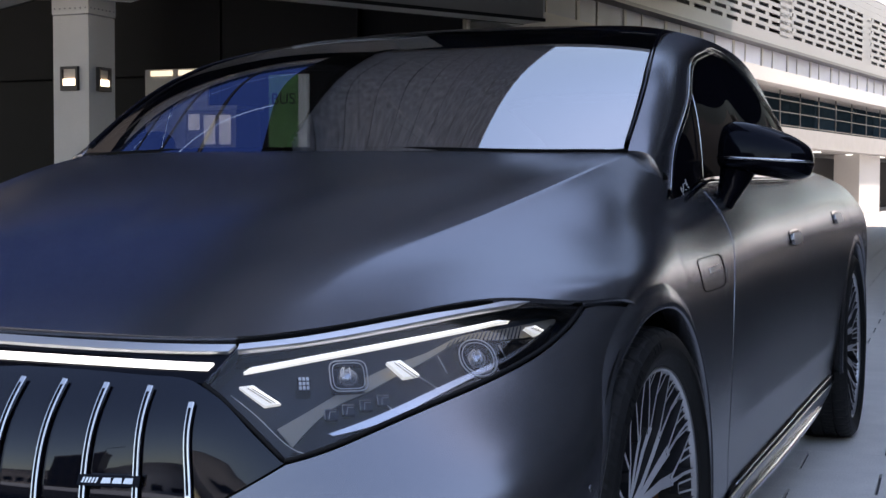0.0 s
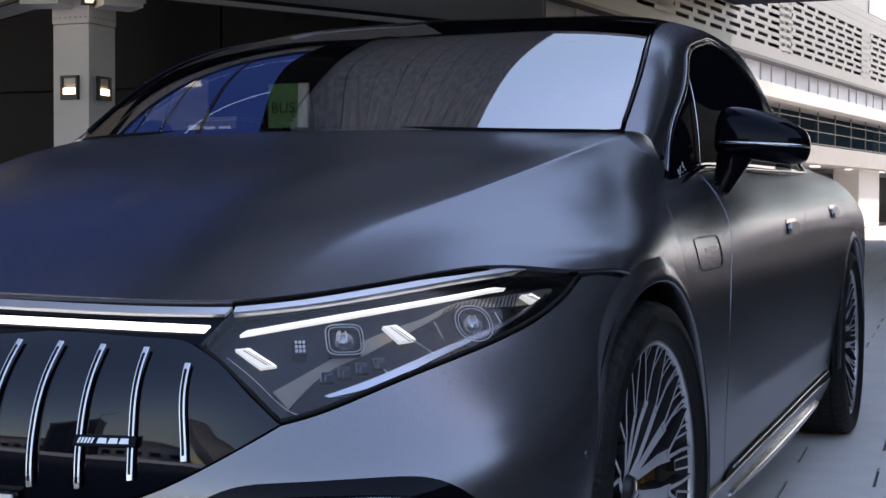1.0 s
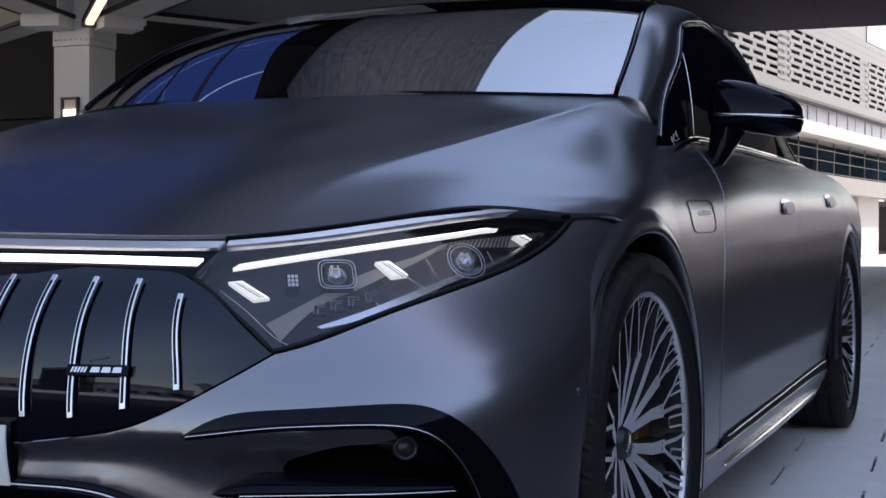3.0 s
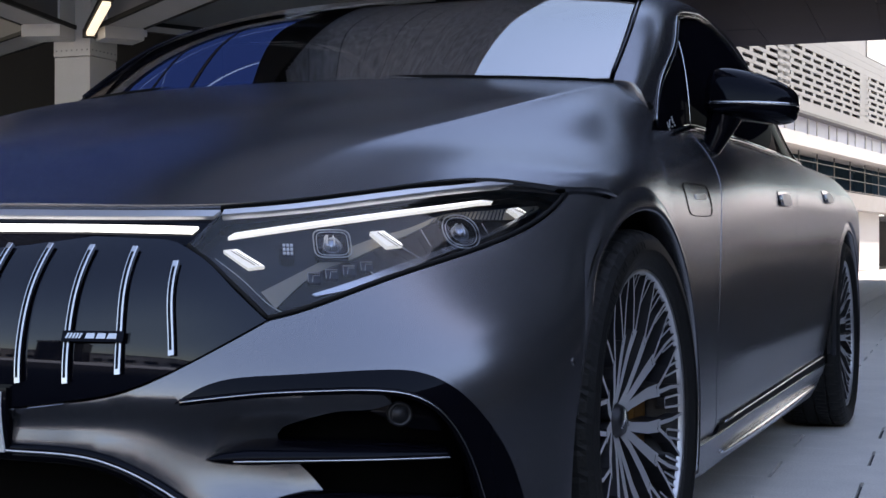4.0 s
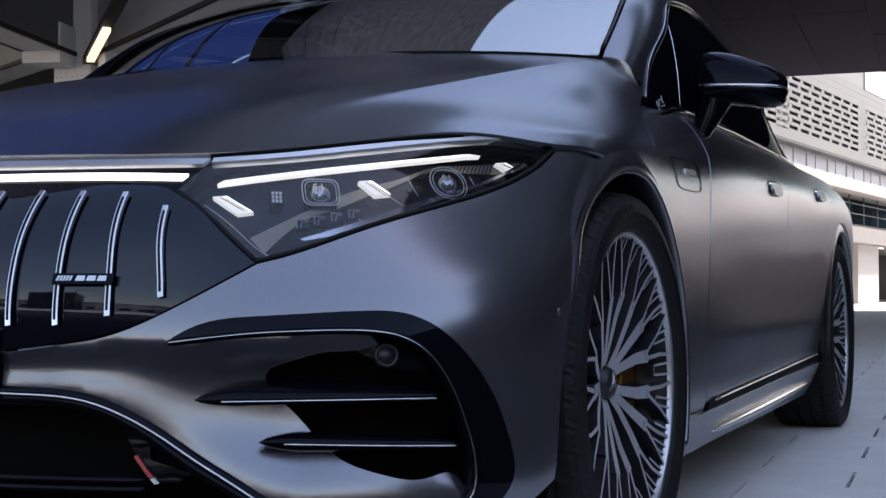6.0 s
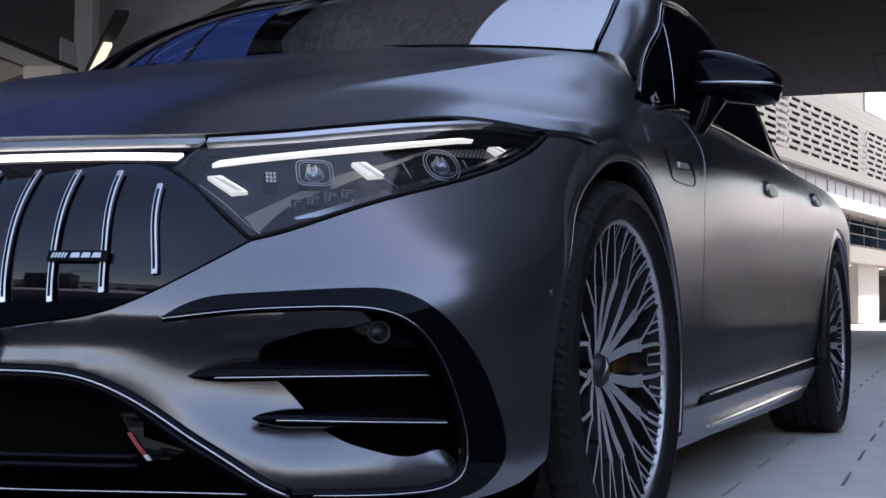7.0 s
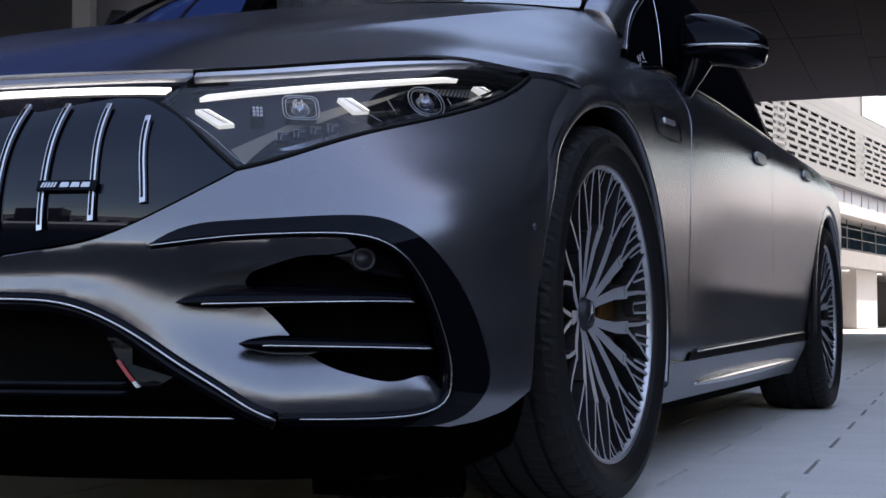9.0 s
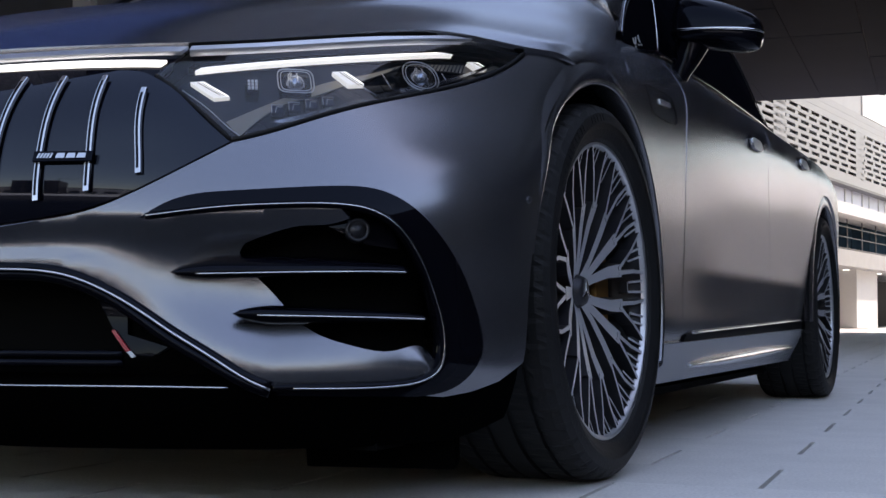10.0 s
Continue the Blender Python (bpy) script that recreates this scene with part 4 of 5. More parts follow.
def strap(name, line, wide, deep, mat, parent, label=""):
    """A flat bar along a line, its face to the front, with chamfered edges."""
    verts, faces, n = [], [], len(line)
    for i in range(n):
        along = line[min(i + 1, n - 1)] - line[max(i - 1, 0)]
        along /= np.linalg.norm(along)
        across = np.array((1.0, 0, 0)) - along * along[0]
        across /= np.linalg.norm(across)
        front = np.cross(along, across)
        front *= -1 if front[1] > 0 else 1
        for s, f in ((-1, -1), (-1, -0.15), (-0.8, 0), (0.8, 0), (1, -0.15), (1, -1)):
            verts.append(line[i] + across * s * wide / 2 + front * f * deep)
    for i in range(n - 1):
        faces += [(i * 6 + j, i * 6 + j + 1, i * 6 + j + 7, i * 6 + j + 6) for j in range(5)]
    faces += [tuple(range(6)), tuple((n - 1) * 6 + j for j in range(6))[::-1]]
    me = bmesh.new()
    made = [me.verts.new(v) for v in verts]
    for f in faces:
        me.faces.new([made[q] for q in f])
    return part(name, me, mat, parent, label)


# grille
grille_line = [(0, .725)] + spline([(0.4, .725), (1.07, .723), (1.56, .719), (1.85, .712), (1.95, .703), (2.09, .689), (2.38, .641), (2.66, .598)], 0.02, BP) + spline(GRILLE_LOW, 0.02, BP)[::-1]
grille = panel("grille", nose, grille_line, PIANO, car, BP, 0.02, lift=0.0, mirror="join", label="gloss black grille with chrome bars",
               lean=lambda u, v: np.c_[np.zeros((len(u), 2)), np.interp(v, (.46, .50, .53, .57, .62, .69), (-.36, -.31, -.25, -.17, -.08, 0))])
for x, top, low in ((.055, .706, .49), (.132, .706, .495), (.208, .706, .497), (.285, .704, .498), (.362, .702, .512), (.434, .681, .54)):
    p = where(lambda q: nose(q, .6)[0][0] - x, 0, 4)
    for s in (1, -1):
        line = on_nose([(p, top), (p - .03, top - .3 * (top - low)), (p - .02, low + .3 * (top - low)), (p + .02, low)], 0.010, 0.008) * np.array((s, 1, 1))
        slat = strap("grille_bar", line, 0.0105, 0.006, CHROME, grille, "slim chrome bar with a black groove")
        strap("bar_groove", line[1:-1] + np.array((0, -0.0004, 0)), 0.0056, 0.006, GLOSS, slat)
panel("badge", nose, [(1.11, .574), (1.53, .574), (1.53, .558), (1.11, .558)], GLOSS, grille, BP, 0.01, lift=0.016, edge=0.012, label="small black badge")
for k in range(5):
    panel("badge_stripe", nose, [(1.15 + .022 * k, .570), (1.164 + .022 * k, .570), (1.152 + .022 * k, .562), (1.138 + .022 * k, .562)], CHROME, grille, BP, 0.006, lift=0.018, edge=0.001)
for k in range(3):
    panel("badge_mark", nose, [(1.28 + .075 * k, .570), (1.335 + .075 * k, .570), (1.335 + .075 * k, .562), (1.27 + .075 * k, .562)], CHROME, grille, BP, 0.006, lift=0.018, edge=0.001)

# light band across the nose
panel("nose_band", nose, [(0, .772)] + spline([(0, .772), (1.1, .770), (2.14, .768)], 0.02, BP) + [(1.95, .712), (1.85, .714)] + spline([(1.56, .722), (1.07, .727), (0, .729)], 0.02, BP), GLOSS, car, BP, 0.02, lift=-0.008, mirror="join")
panel("chrome_strip", nose, spline([(0, .769), (1.18, .765), (2.12, .765)], 0.02, BP) + spline([(2.07, .755), (1.2, .755), (0, .759)], 0.02, BP), SATIN, car, BP, 0.015, lift=0.0, mirror="join", label="satin chrome strip")
panel("light_bar", nose, spline([(0, .746), (1.0, .744), (1.965, .740)], 0.02, BP) + spline([(1.925, .731), (1.0, .735), (0, .737)], 0.02, BP), LED, car, BP, 0.015, lift=-0.003, mirror="join", label="lit white light bar")

# head lamps
lamp_line = [(2.15, .765)] + spline(LAMP_IN, 0.02, BP) + spline(LAMP_LOW, 0.02, BP) + spline(LAMP_TOP, 0.02, BP)


LAMP_SHELF = [(2.78, 0.627), (3.04, 0.666), (3.27, 0.691), (3.57, 0.709), (3.83, 0.728), (4.08, 0.745), (4.33, 0.765), (4.52, 0.779), (4.84, 0.779), (5.24, 0.776), (5.59, 0.778), (5.95, 0.798)]
LAMP_UPPER = [(2.63, 0.656), (2.88, 0.678), (3.13, 0.7), (3.43, 0.726), (3.74, 0.748), (4.0, 0.761), (4.19, 0.77), (4.48, 0.79), (4.83, 0.798), (5.24, 0.801), (5.72, 0.806), (6.0, 0.808)]


def headlamp():
    lamp = panel("headlamp", nose, lamp_line, LENS, car, BP, 0.02, lift=-0.002, edge=0.004, label="clear headlamp with lit white light guides")
    panel("housing", nose, lamp_line, LAMP_BACK, lamp, BP, 0.03, lift=-0.06, edge=-0.05)
    panel("eyebrow", nose, [(2.15, .765)] + spline([(2.15, .757), (2.83, .767), (4.02, .793), (4.66, .807), (5.6, .820)], 0.02, BP) + spline(LAMP_TOP[1:], 0.02, BP), SATIN, lamp, BP, 0.015, lift=0.001)
    panel("light_guide", nose, spline([(2.31, .742), (3.43, .769), (4.96, .8015)], 0.02, BP) + [(5.12, .799)] + spline([(4.92, .797), (3.44, .764), (2.25, .735)], 0.02, BP), GUIDE, lamp, BP, 0.012, lift=-0.02, edge=0.01)
    tube("guide_core", on_nose([(2.34, .7375), (3.44, .7655), (4.9, .7985)], -0.0195), 0.0011, LED, lamp)
    for q in ([(2.24, .714), (2.38, .716), (2.67, .688), (2.51, .684)], [(3.73, .746), (3.88, .748), (4.12, .725), (3.95, .722)], [(5.34, .787), (5.50, .789), (5.64, .777), (5.50, .773)]):
        panel("light_chevron", nose, q, CHEVRON, lamp, BP, 0.012, lift=-0.022, edge=0.01)
        tube("chevron_core", on_nose([(0.15 * q[0][0] + 0.85 * q[1][0], q[1][1] - 0.002), (0.15 * q[3][0] + 0.85 * q[2][0], q[2][1] + 0.001)], -0.0215), 0.0009, LED, lamp)
    for p, z, w, h, round_off, sunk in ((3.345, .731, 0.060, 0.056, 0.45, -0.036), (4.73, .741, 0.066, 0.066, 0.9, -0.02), (2.885, .722, 0.028, 0.032, 0.5, -0.036)):
        m = nose_frame(p, z, sunk)
        bm = bmesh.new()
        add_box(bm, (w * 0.9, h * 0.9, 0.03), m @ Matrix.Translation((0, 0, -0.014)), 0.010)
        part("module_body", bm, GLOSS, lamp)
        if w > 0.03:
            for size, thick in ((1.0, 0.0011), (0.84, 0.0007)):
                ring = []
                for q in range(41):
                    c, s = math.cos(math.pi * q / 20), math.sin(math.pi * q / 20)
                    ring.append(m @ Vector((size * w / 2 * math.copysign(abs(c) ** round_off, c), size * h / 2 * math.copysign(abs(s) ** round_off, s), 0.006)))
                tube("module_ring", ring, thick, RIM if size == 1.0 else SATIN, lamp)
            lens = lathe("projector_lens", [(0.012, 0.0), (0.010, 0.008), (0.005, 0.014), (0.0, 0.017)], LAMP_GLASS, lamp, sides=24)
            lens.matrix_basis = m @ Matrix.Translation((0, 0, 0.001)) @ pose(0, 0, 0, 0, -90, 0)
            # polished rods modelled in place of highlights on the lens
            for x in (-0.011, -0.0075, 0.004):
                arc = [m @ Vector((x * math.cos(radians(v)) - 0.002, 0.015 * math.sin(radians(v)), 0.013)) for v in range(-50, 51, 10)]
                tube("lens_glint", arc, 0.0015, BRIGHT, lamp, taper=0.4)
        else:
            for i in range(3):
                bm = bmesh.new()
                for j in range(3):
                    add_box(bm, (0.0045, 0.0055, 0.003), m @ Matrix.Translation((-0.006 + 0.006 * i, -0.008 + 0.008 * j, 0.003)), 0.001)
                part("led_cluster", bm, SATIN, lamp)
    for k in range(4):
        m = nose_frame(3.19 + 0.19 * k, .674 + .0065 * k, -0.034)
        bm = bmesh.new()
        add_box(bm, (0.020, 0.017, 0.008), m, 0.002)
        module = part("lower_module", bm, LAMP_BACK, lamp)
        line = [m @ Vector((x, y, 0.006)) for x, y in ((-0.010, -0.008), (-0.010, 0.008), (0.009, 0.008))]
        tube("module_edge", line, 0.0009, RIM, module)
        line = [m @ Vector((x, y, 0.006)) for x, y in ((-0.004, -0.008), (-0.002, 0.004), (0.008, 0.004))]
        tube("module_edge", line, 0.0006, SATIN, module)
    for a, b in (((4.02, .735), (4.34, .708)), ((4.30, .755), (4.44, .728)), ((5.02, .765), (5.12, .745)), ((3.70, .700), (3.90, .676))):
        tube("divider", on_nose([a, b], -0.032), 0.0009, RIM, lamp)
    for k in range(18):
        u = 4.42 + 0.055 * k
        low, top = np.interp(u, [p[0] for p in LAMP_SHELF], [p[1] for p in LAMP_SHELF]), np.interp(u, [p[0] for p in LAMP_UPPER], [p[1] for p in LAMP_UPPER])
        tube("trim_slot", on_nose([(u - 0.02, low + 0.003), (u + 0.02, top - 0.002)], -0.0445), 0.0011, LAMP_BACK, lamp)
    # chrome strip stands in for a reflection along the lamp's lower edge
    panel("lower_reflection", nose, spline([(3.15, .641), (3.7, .667), (4.05, .686), (4.5, .711), (5.1, .742), (5.7, .785)], .02, BP) + spline([(5.7, .780), (5.1, .735), (4.5, .701), (3.78, .658), (3.2, .638)], .02, BP), CHROME, lamp, BP, 0.012, lift=-0.014, edge=0.004)
    # perforated end is trim; the rest stands in for a building's reflection
    panel("trim_reflection", nose, spline(LAMP_SHELF, 0.02, BP) + spline(LAMP_UPPER, 0.02, BP)[::-1], TRIM, lamp, BP, 0.012, lift=-0.046, edge=0.006, label="perforated trim with a tan band for a building's reflection")
    panel("inner_shelf", nose, spline(LAMP_SHELF, 0.02, BP) + spline(LAMP_LOW[:-1], 0.02, BP)[::-1], GLOSS, lamp, BP, 0.03, lift=-0.042, edge=0.004)
    tube("shelf_edge", on_nose(LAMP_SHELF, -0.041), 0.0014, MATT, lamp)
    tube("inner_line", on_nose([(2.17, .704), (2.48, .664), (2.78, .622), (3.24, .621)], -0.03), 0.0008, SATIN, lamp)
    for q in ((2.26, .714), (3.75, .746), (5.36, .787)):
        for s in (0.34, 0.66):
            tube("guide_rib", on_nose([(q[0] + 0.13 * s + 0.02, q[1] - 0.003), (q[0] + 0.13 * s + 0.27 * (0.6 if q[0] > 5 else 1), q[1] - (0.026 if q[0] < 5 else 0.011))], -0.0195), 0.0006, ALLOY_DARK, lamp)
    return lamp


lamp_left = headlamp()
flipped = copy_thing(lamp_left, Matrix.Diagonal((-1, 1, 1, 1)))
# black rod drawn in to darken the gap between hood and lamp
tube("hood_gap_line", on_nose(raised(HOOD_LINE[2:-1], -.006), -0.002), 0.0055, DARK, car, mirror=True)
tube("lamp_seal", on_nose(LAMP_LOW, -0.004), 0.004, MATT, lamp_left)
tube("lamp_seal", on_nose(LAMP_IN, -0.004), 0.004, MATT, lamp_left)
# black sheet puts the gap's shade under the hood edge
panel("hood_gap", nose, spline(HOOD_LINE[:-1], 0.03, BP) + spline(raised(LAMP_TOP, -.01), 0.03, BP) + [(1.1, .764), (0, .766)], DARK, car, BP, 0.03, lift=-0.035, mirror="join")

# hood, fenders, doors
arch_hood = []
for v in np.linspace(0.05, 3.85, 40):
    u = where(lambda q: math.hypot(hood_top(q, v)[0][1], hood_top(q, v)[0][2] - HUB) - ARCH, 4.2, 7.2)
    arch_hood.append((u, v))
hood_line = [(u, 0.0) for u in np.linspace(0, 5.7, 40)] + arch_hood + spline([(5.5, 3.92), (5.22, 4.07), (4.75, 4.32), (4.12, 4.97)], 0.03, TP) + [(u, 4.985) for u in np.linspace(4.05, 0, 24)]
panel("hood", hood_top, hood_line, PAINT, car, TP, 0.014, mirror="join", edge=0.02, label="satin grey clamshell hood", lean=dome)
clam = spline([(2.36, .262), (1.84, .307), (1.18, .360), (.05, .575)], 0.02, SP)
door_front = spline([(.02, .90), (.54, .885), (1.49, .845), (2.27, .795), (3.58, .712), (5, .69), (6.5, .71)], 0.03, SP)
fender_line = arch_on_side(0.05, 0.43, 0, ARCH, 30) + [(8, .44), (8, .70)] + raised(door_front, 0, 0)[::-1]
fender_line = fender_line[:-1] + [(.02, .885)] + clam[::-1]
panel("fender", side, [(u, v - 0.004 if i > 31 else v) for i, (u, v) in enumerate(fender_line)], PAINT, car, SP, 0.02, mirror="flip", edge=0.02)
b_gap = spline([(0.02, 2.30), (.6, 2.22), (1.32, 2.08), (2.3, 1.94), (3.46, 1.87), (5.19, 1.90), (6.75, 1.93)], 0.03, SP)
door_1 = raised(door_front, 0.006) + [(6.9, .72), (6.75, 1.925)] + b_gap[::-1]
panel("front_door", side, door_1, PAINT, car, SP, 0.024, mirror="flip", edge=0.02, lean=waist)
arch_rear = arch_on_side(2.765, 3.655, REAR, ARCH, 50)
door_2 = [(u, v + .006) for u, v in b_gap] + [(6.75, 2.70)] + [(u, v) for u, v in arch_rear[:14]] + [(2.2, 3.02), (1.0, 2.98), (.02, 2.9)]
panel("rear_door", side, door_2, PAINT, car, SP, 0.024, mirror="flip", edge=0.02, lean=waist)
quarter = [(.02, 2.91), (1.0, 2.99), (2.2, 3.03)] + arch_rear[13:] + [(8, 3.68), (8, 4.24), (0.02, 4.24)]
panel("quarter_panel", side, quarter, PAINT, car, SP, 0.03, mirror="flip", edge=0.02)
panel("sill", side, [(6.86, .74), (6.78, 1.0), (6.46, 2.66), (6.52, 2.72), (6.80, 2.72), (7.02, 1.1), (7.06, .72)], SILL, car, SP, 0.02, lift=0.006, mirror="flip", label="gloss black sill strip")
panel("sill_skirt", side, [(7.06, .44), (7.06, .72), (6.82, 2.72), (8, 2.66), (8, .44)], PAINT, car, SP, 0.03, lift=0.012, mirror="flip", edge=0.03)
tube("sill_line", side(np.linspace(6.84, 6.46, 30), np.linspace(.80, 2.70, 30)) + np.array((0.008, 0, 0)), 0.0026, CHROME, car, "thin chrome line", mirror=True)
blade_y = np.linspace(.86, 2.56, 40)
tube("sill_strip", side(np.linspace(7.72, 7.55, 40), blade_y) + np.array((0.016, 0, 0)), 0.020, BRIGHT, car, "bright chrome sill strip", flat=0.8, mirror=True, taper=0.75)

# wheel openings: flared lips
for axle, low in ((0, 8), (REAR, -8)):
    verts, faces = [], []
    turns = np.linspace(low, 180 + 21, 90)
    k = 7
    for w in turns:
        out = flare(w) if axle == 0 else ARCH
        y, z = math.cos(radians(w)), math.sin(radians(w))
        base = (0.928 + 0.012 * min(max(w, 0), 90) / 90 + 0.008 * max(w - 90, 0) / 90) if axle == 0 else 0.958
        if axle == 0 and w < 96:
            f = min(w, 66)
            place = (-flare(f) * math.cos(radians(f)), HUB + flare(f) * math.sin(radians(f)))
            flush = nose(nose_at(*place), place[1])[0][0] - 0.001
            base += (flush - base) * min(1, (96 - w) / 30)
        lip_x = base + (0.020 if axle == 0 else 0.008) * min(1.0, (out - LIP) / 0.03)
        for q in range(5):
            f = q / 4
            r = out + 0.003 + (LIP - out - 0.003) * f
            verts.append((base + (lip_x - base) * math.sin(f * math.pi / 2), axle - y * r, HUB + z * r))
        verts += [(lip_x - 0.004, axle - y * (LIP - 0.004), HUB + z * (LIP - 0.004)), (lip_x - 0.05, axle - y * (LIP + 0.004), HUB + z * (LIP + 0.004))]
    faces = [(i * k + j, (i + 1) * k + j, (i + 1) * k + j + 1, i * k + j + 1) for i in range(len(turns) - 1) for j in range(k - 1)]
    mesh_object("wheel_arch", verts, faces, PAINT, car, "", True)
    mesh_object("wheel_arch", [(-x, y, z) for x, y, z in verts], [f[::-1] for f in faces], PAINT, car, "", True)
    for s in (1, -1):
        arc = [(math.cos(w), math.sin(w)) for w in np.radians(np.linspace(-12, 192, 50))]
        lv = [(s * x, axle + 0.43 * a, HUB + 0.43 * b) for a, b in arc for x in (0.55, 0.935)] + [(s * 0.55, axle, HUB)]
        lf = [(2 * i, 2 * i + 1, 2 * i + 3, 2 * i + 2) for i in range(49)] + [(2 * i, 2 * i + 2, 100) for i in range(49)]
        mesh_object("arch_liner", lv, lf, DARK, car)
for s in (1, -1):
    bm = bmesh.new()
    add_box(bm, (0.26, 0.05, 0.075), pose(s * 0.70, -0.50, 0.105, 12, 0, s * 12), 0.008)
    deflector = part("air_deflector", bm, LOWBLACK, car, "black rubber air deflector before the wheel")
    for k in range(3):
        bm = bmesh.new()
        bmesh.ops.create_uvsphere(bm, u_segments=8, v_segments=6, radius=0.005, matrix=pose(s * (0.62 + 0.07 * k), -0.532 + 0.016 * k, 0.10))
        part("bolt", bm, SATIN, deflector)
box("undertray", (1.5, 4.7, 0.02), (0, 1.72, 0.115), DARK, car)
box("underbody", (1.6, 2.3, 0.06), (0, 1.6, 0.19), DARK, car)
box("underbody", (1.1, 4.7, 0.08), (0, 1.86, 0.22), DARK, car)

# cabin
WS_EDGE = [(2.98, -.07), (2.97, .03), (2.91, .70), (2.84, 1.36), (2.65, 2.37), (2.5, 2.72)]
screen_line = spline(WS_EDGE, 0.03, CP) + [(.95, 2.66), (0, 2.58), (0, -.07)]
panel("windscreen", cabin, screen_line, SCREEN, car, CP, 0.014, mirror="join", label="raked windscreen mirroring the canopy")
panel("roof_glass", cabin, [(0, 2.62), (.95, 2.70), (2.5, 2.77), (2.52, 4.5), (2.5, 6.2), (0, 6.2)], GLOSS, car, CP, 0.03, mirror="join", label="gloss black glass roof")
panel("rear_glass", cabin, [(0, 6.22), (2.5, 6.22), (2.5, 7.9), (0, 7.9)], TINT, car, CP, 0.04, mirror="join")
GLASS_TOP = [(5.0, 0.0), (4.58, .23), (4.19, 1.17), (3.89, 1.93), (3.86, 2.4), (3.91, 2.88), (4.07, 4.06), (4.29, 4.5), (4.66, 4.95), (5.0, 5.6), (5.6, 6.2), (5.95, 6.4)]
frame_top = [(u - .18, v) for u, v in GLASS_TOP]
pillar_line = [(4.6, -.1), (3.07, -.1)] + spline([(3.05, .0), (3.0, .70), (2.93, 1.36), (2.74, 2.37), (2.6, 2.9), (2.58, 4.0), (2.55, 6.0), (2.55, 8.0)], 0.03, CP) + [(6, 8.0), (6, 6.5)] + spline(frame_top, 0.03, CP)[::-1]
panel("roof_pillar", cabin, pillar_line, PAINT, car, CP, 0.025, mirror="flip", edge=0.02)
panel("window_frame", cabin, spline([(u - .17, v) for u, v in GLASS_TOP], 0.03, CP) + [(6, 6.45)] + spline([(6, 6.4), (6, 0.06)], 0.1, CP), GLOSS, car, CP, 0.03, lift=-0.006)
glass_line = spline(GLASS_TOP, 0.03, CP) + [(5.85, 6.3), (5.85, .3)]
panel("side_window", cabin, glass_line, TINT, car, CP, 0.03, lift=-0.003, label="dark tinted side glass")
far_side = surface([[(-x, y, z) for x, y, z in row] for row in CABIN])
panel("side_window", far_side, glass_line, CLEAR, car, CP, 0.03, lift=-0.003, label="clear side glass")

# dashboard under the screen
dash_top = surface([[(0, .32, 1.03), (.35, .36, 1.03), (.62, .50, 1.02), (.72, .62, 1.0)], [(0, .6, 1.055), (.35, .62, 1.055), (.6, .7, 1.045), (.72, .78, 1.02)], [(0, .86, 1.045), (.35, .86, 1.045), (.6, .88, 1.035), (.72, .92, 1.01)], [(0, .98, .96), (.35, .98, .96), (.6, .98, .95), (.72, .98, .94)]])
panel("dashboard", dash_top, [(0, 0), (3, 0), (3, 3), (0, 3)], MATT, car, (0.25, 0.25), 0.03, mirror="join", edge=0.1, label="matt black dashboard")


def on_cabin(line, lift=0.0):
    uv = np.array(spline(line, 0.03, CP))
    return cabin(uv[:, 0], uv[:, 1]) + lift * normals_of(cabin, uv[:, 0], uv[:, 1])


tube("window_trim", on_cabin([(u - .15, v) for u, v in GLASS_TOP], 0.002), 0.002, CHROME, car, "chrome window trim", mirror=True)
tube("window_trim", on_cabin([(u - .02, v) for u, v in GLASS_TOP], 0.001), 0.002, GLOSS, car, mirror=True)
tube("window_divider", on_cabin([(4.12, 1.40), (4.9, 1.26), (5.9, 1.12)], 0.003), 0.0022, CHROME, car, mirror=True)
tube("belt_trim", on_cabin([(5.95, .06), (5.97, 1.2), (5.97, 3.0), (5.97, 6.4)], 0.004), 0.008, GLOSS, car, mirror=True)
tube("screen_trim", on_cabin([(3.0, .02), (2.955, .70), (2.885, 1.36), (2.695, 2.37), (2.55, 2.74)], 0.003), 0.006, GLOSS, car, mirror=True)

# black strip laid over the hood's bright rear edge to darken the gap
cowl = hood_top(np.linspace(0, 4.0, 40), np.full(40, 4.985)) + np.array((0, 0.006, -0.001))
tube("cowl_dark_line", cowl, 0.008, DARK, car, "black strip darkening the gap behind the hood", mirror=True)

sticker = panel("glass_sticker", cabin, [(5.22, .30), (5.22, .66), (5.72, .66), (5.72, .30)], TINT, car, CP, 0.03, lift=-0.0015, edge=0.0005, label="dark sticker with pale marks")
for low, high, a, tilt in ((5.26, 5.52, .33, .03), (5.38, 5.44, .37, .06), (5.27, 5.56, .42, -.02), (5.30, 5.36, .45, .05), (5.24, 5.50, .51, .03), (5.46, 5.53, .53, .04), (5.60, 5.70, .38, .02), (5.58, 5.66, .47, .05), (5.60, 5.69, .57, .03)):
    panel("sticker_mark", cabin, [(low, a), (low, a + .026), (high, a + .026 + tilt), (high, a + tilt)], WHITE, sticker, CP, 0.01, lift=0.0005, edge=0.0005)

# tail, closed and plain
tail = surface([[(0, 4.36, z), (.4, 4.34, z), (x, 4.25, z)] for x, z in ((.66, 1.06), (.77, .94), (.81, .7), (.78, .36), (.74, .17))])
panel("tail", tail, [(0, 0), (2, 0), (2, 4), (0, 4)], PAINT, car, (0.35, 0.2), 0.05, mirror="join")
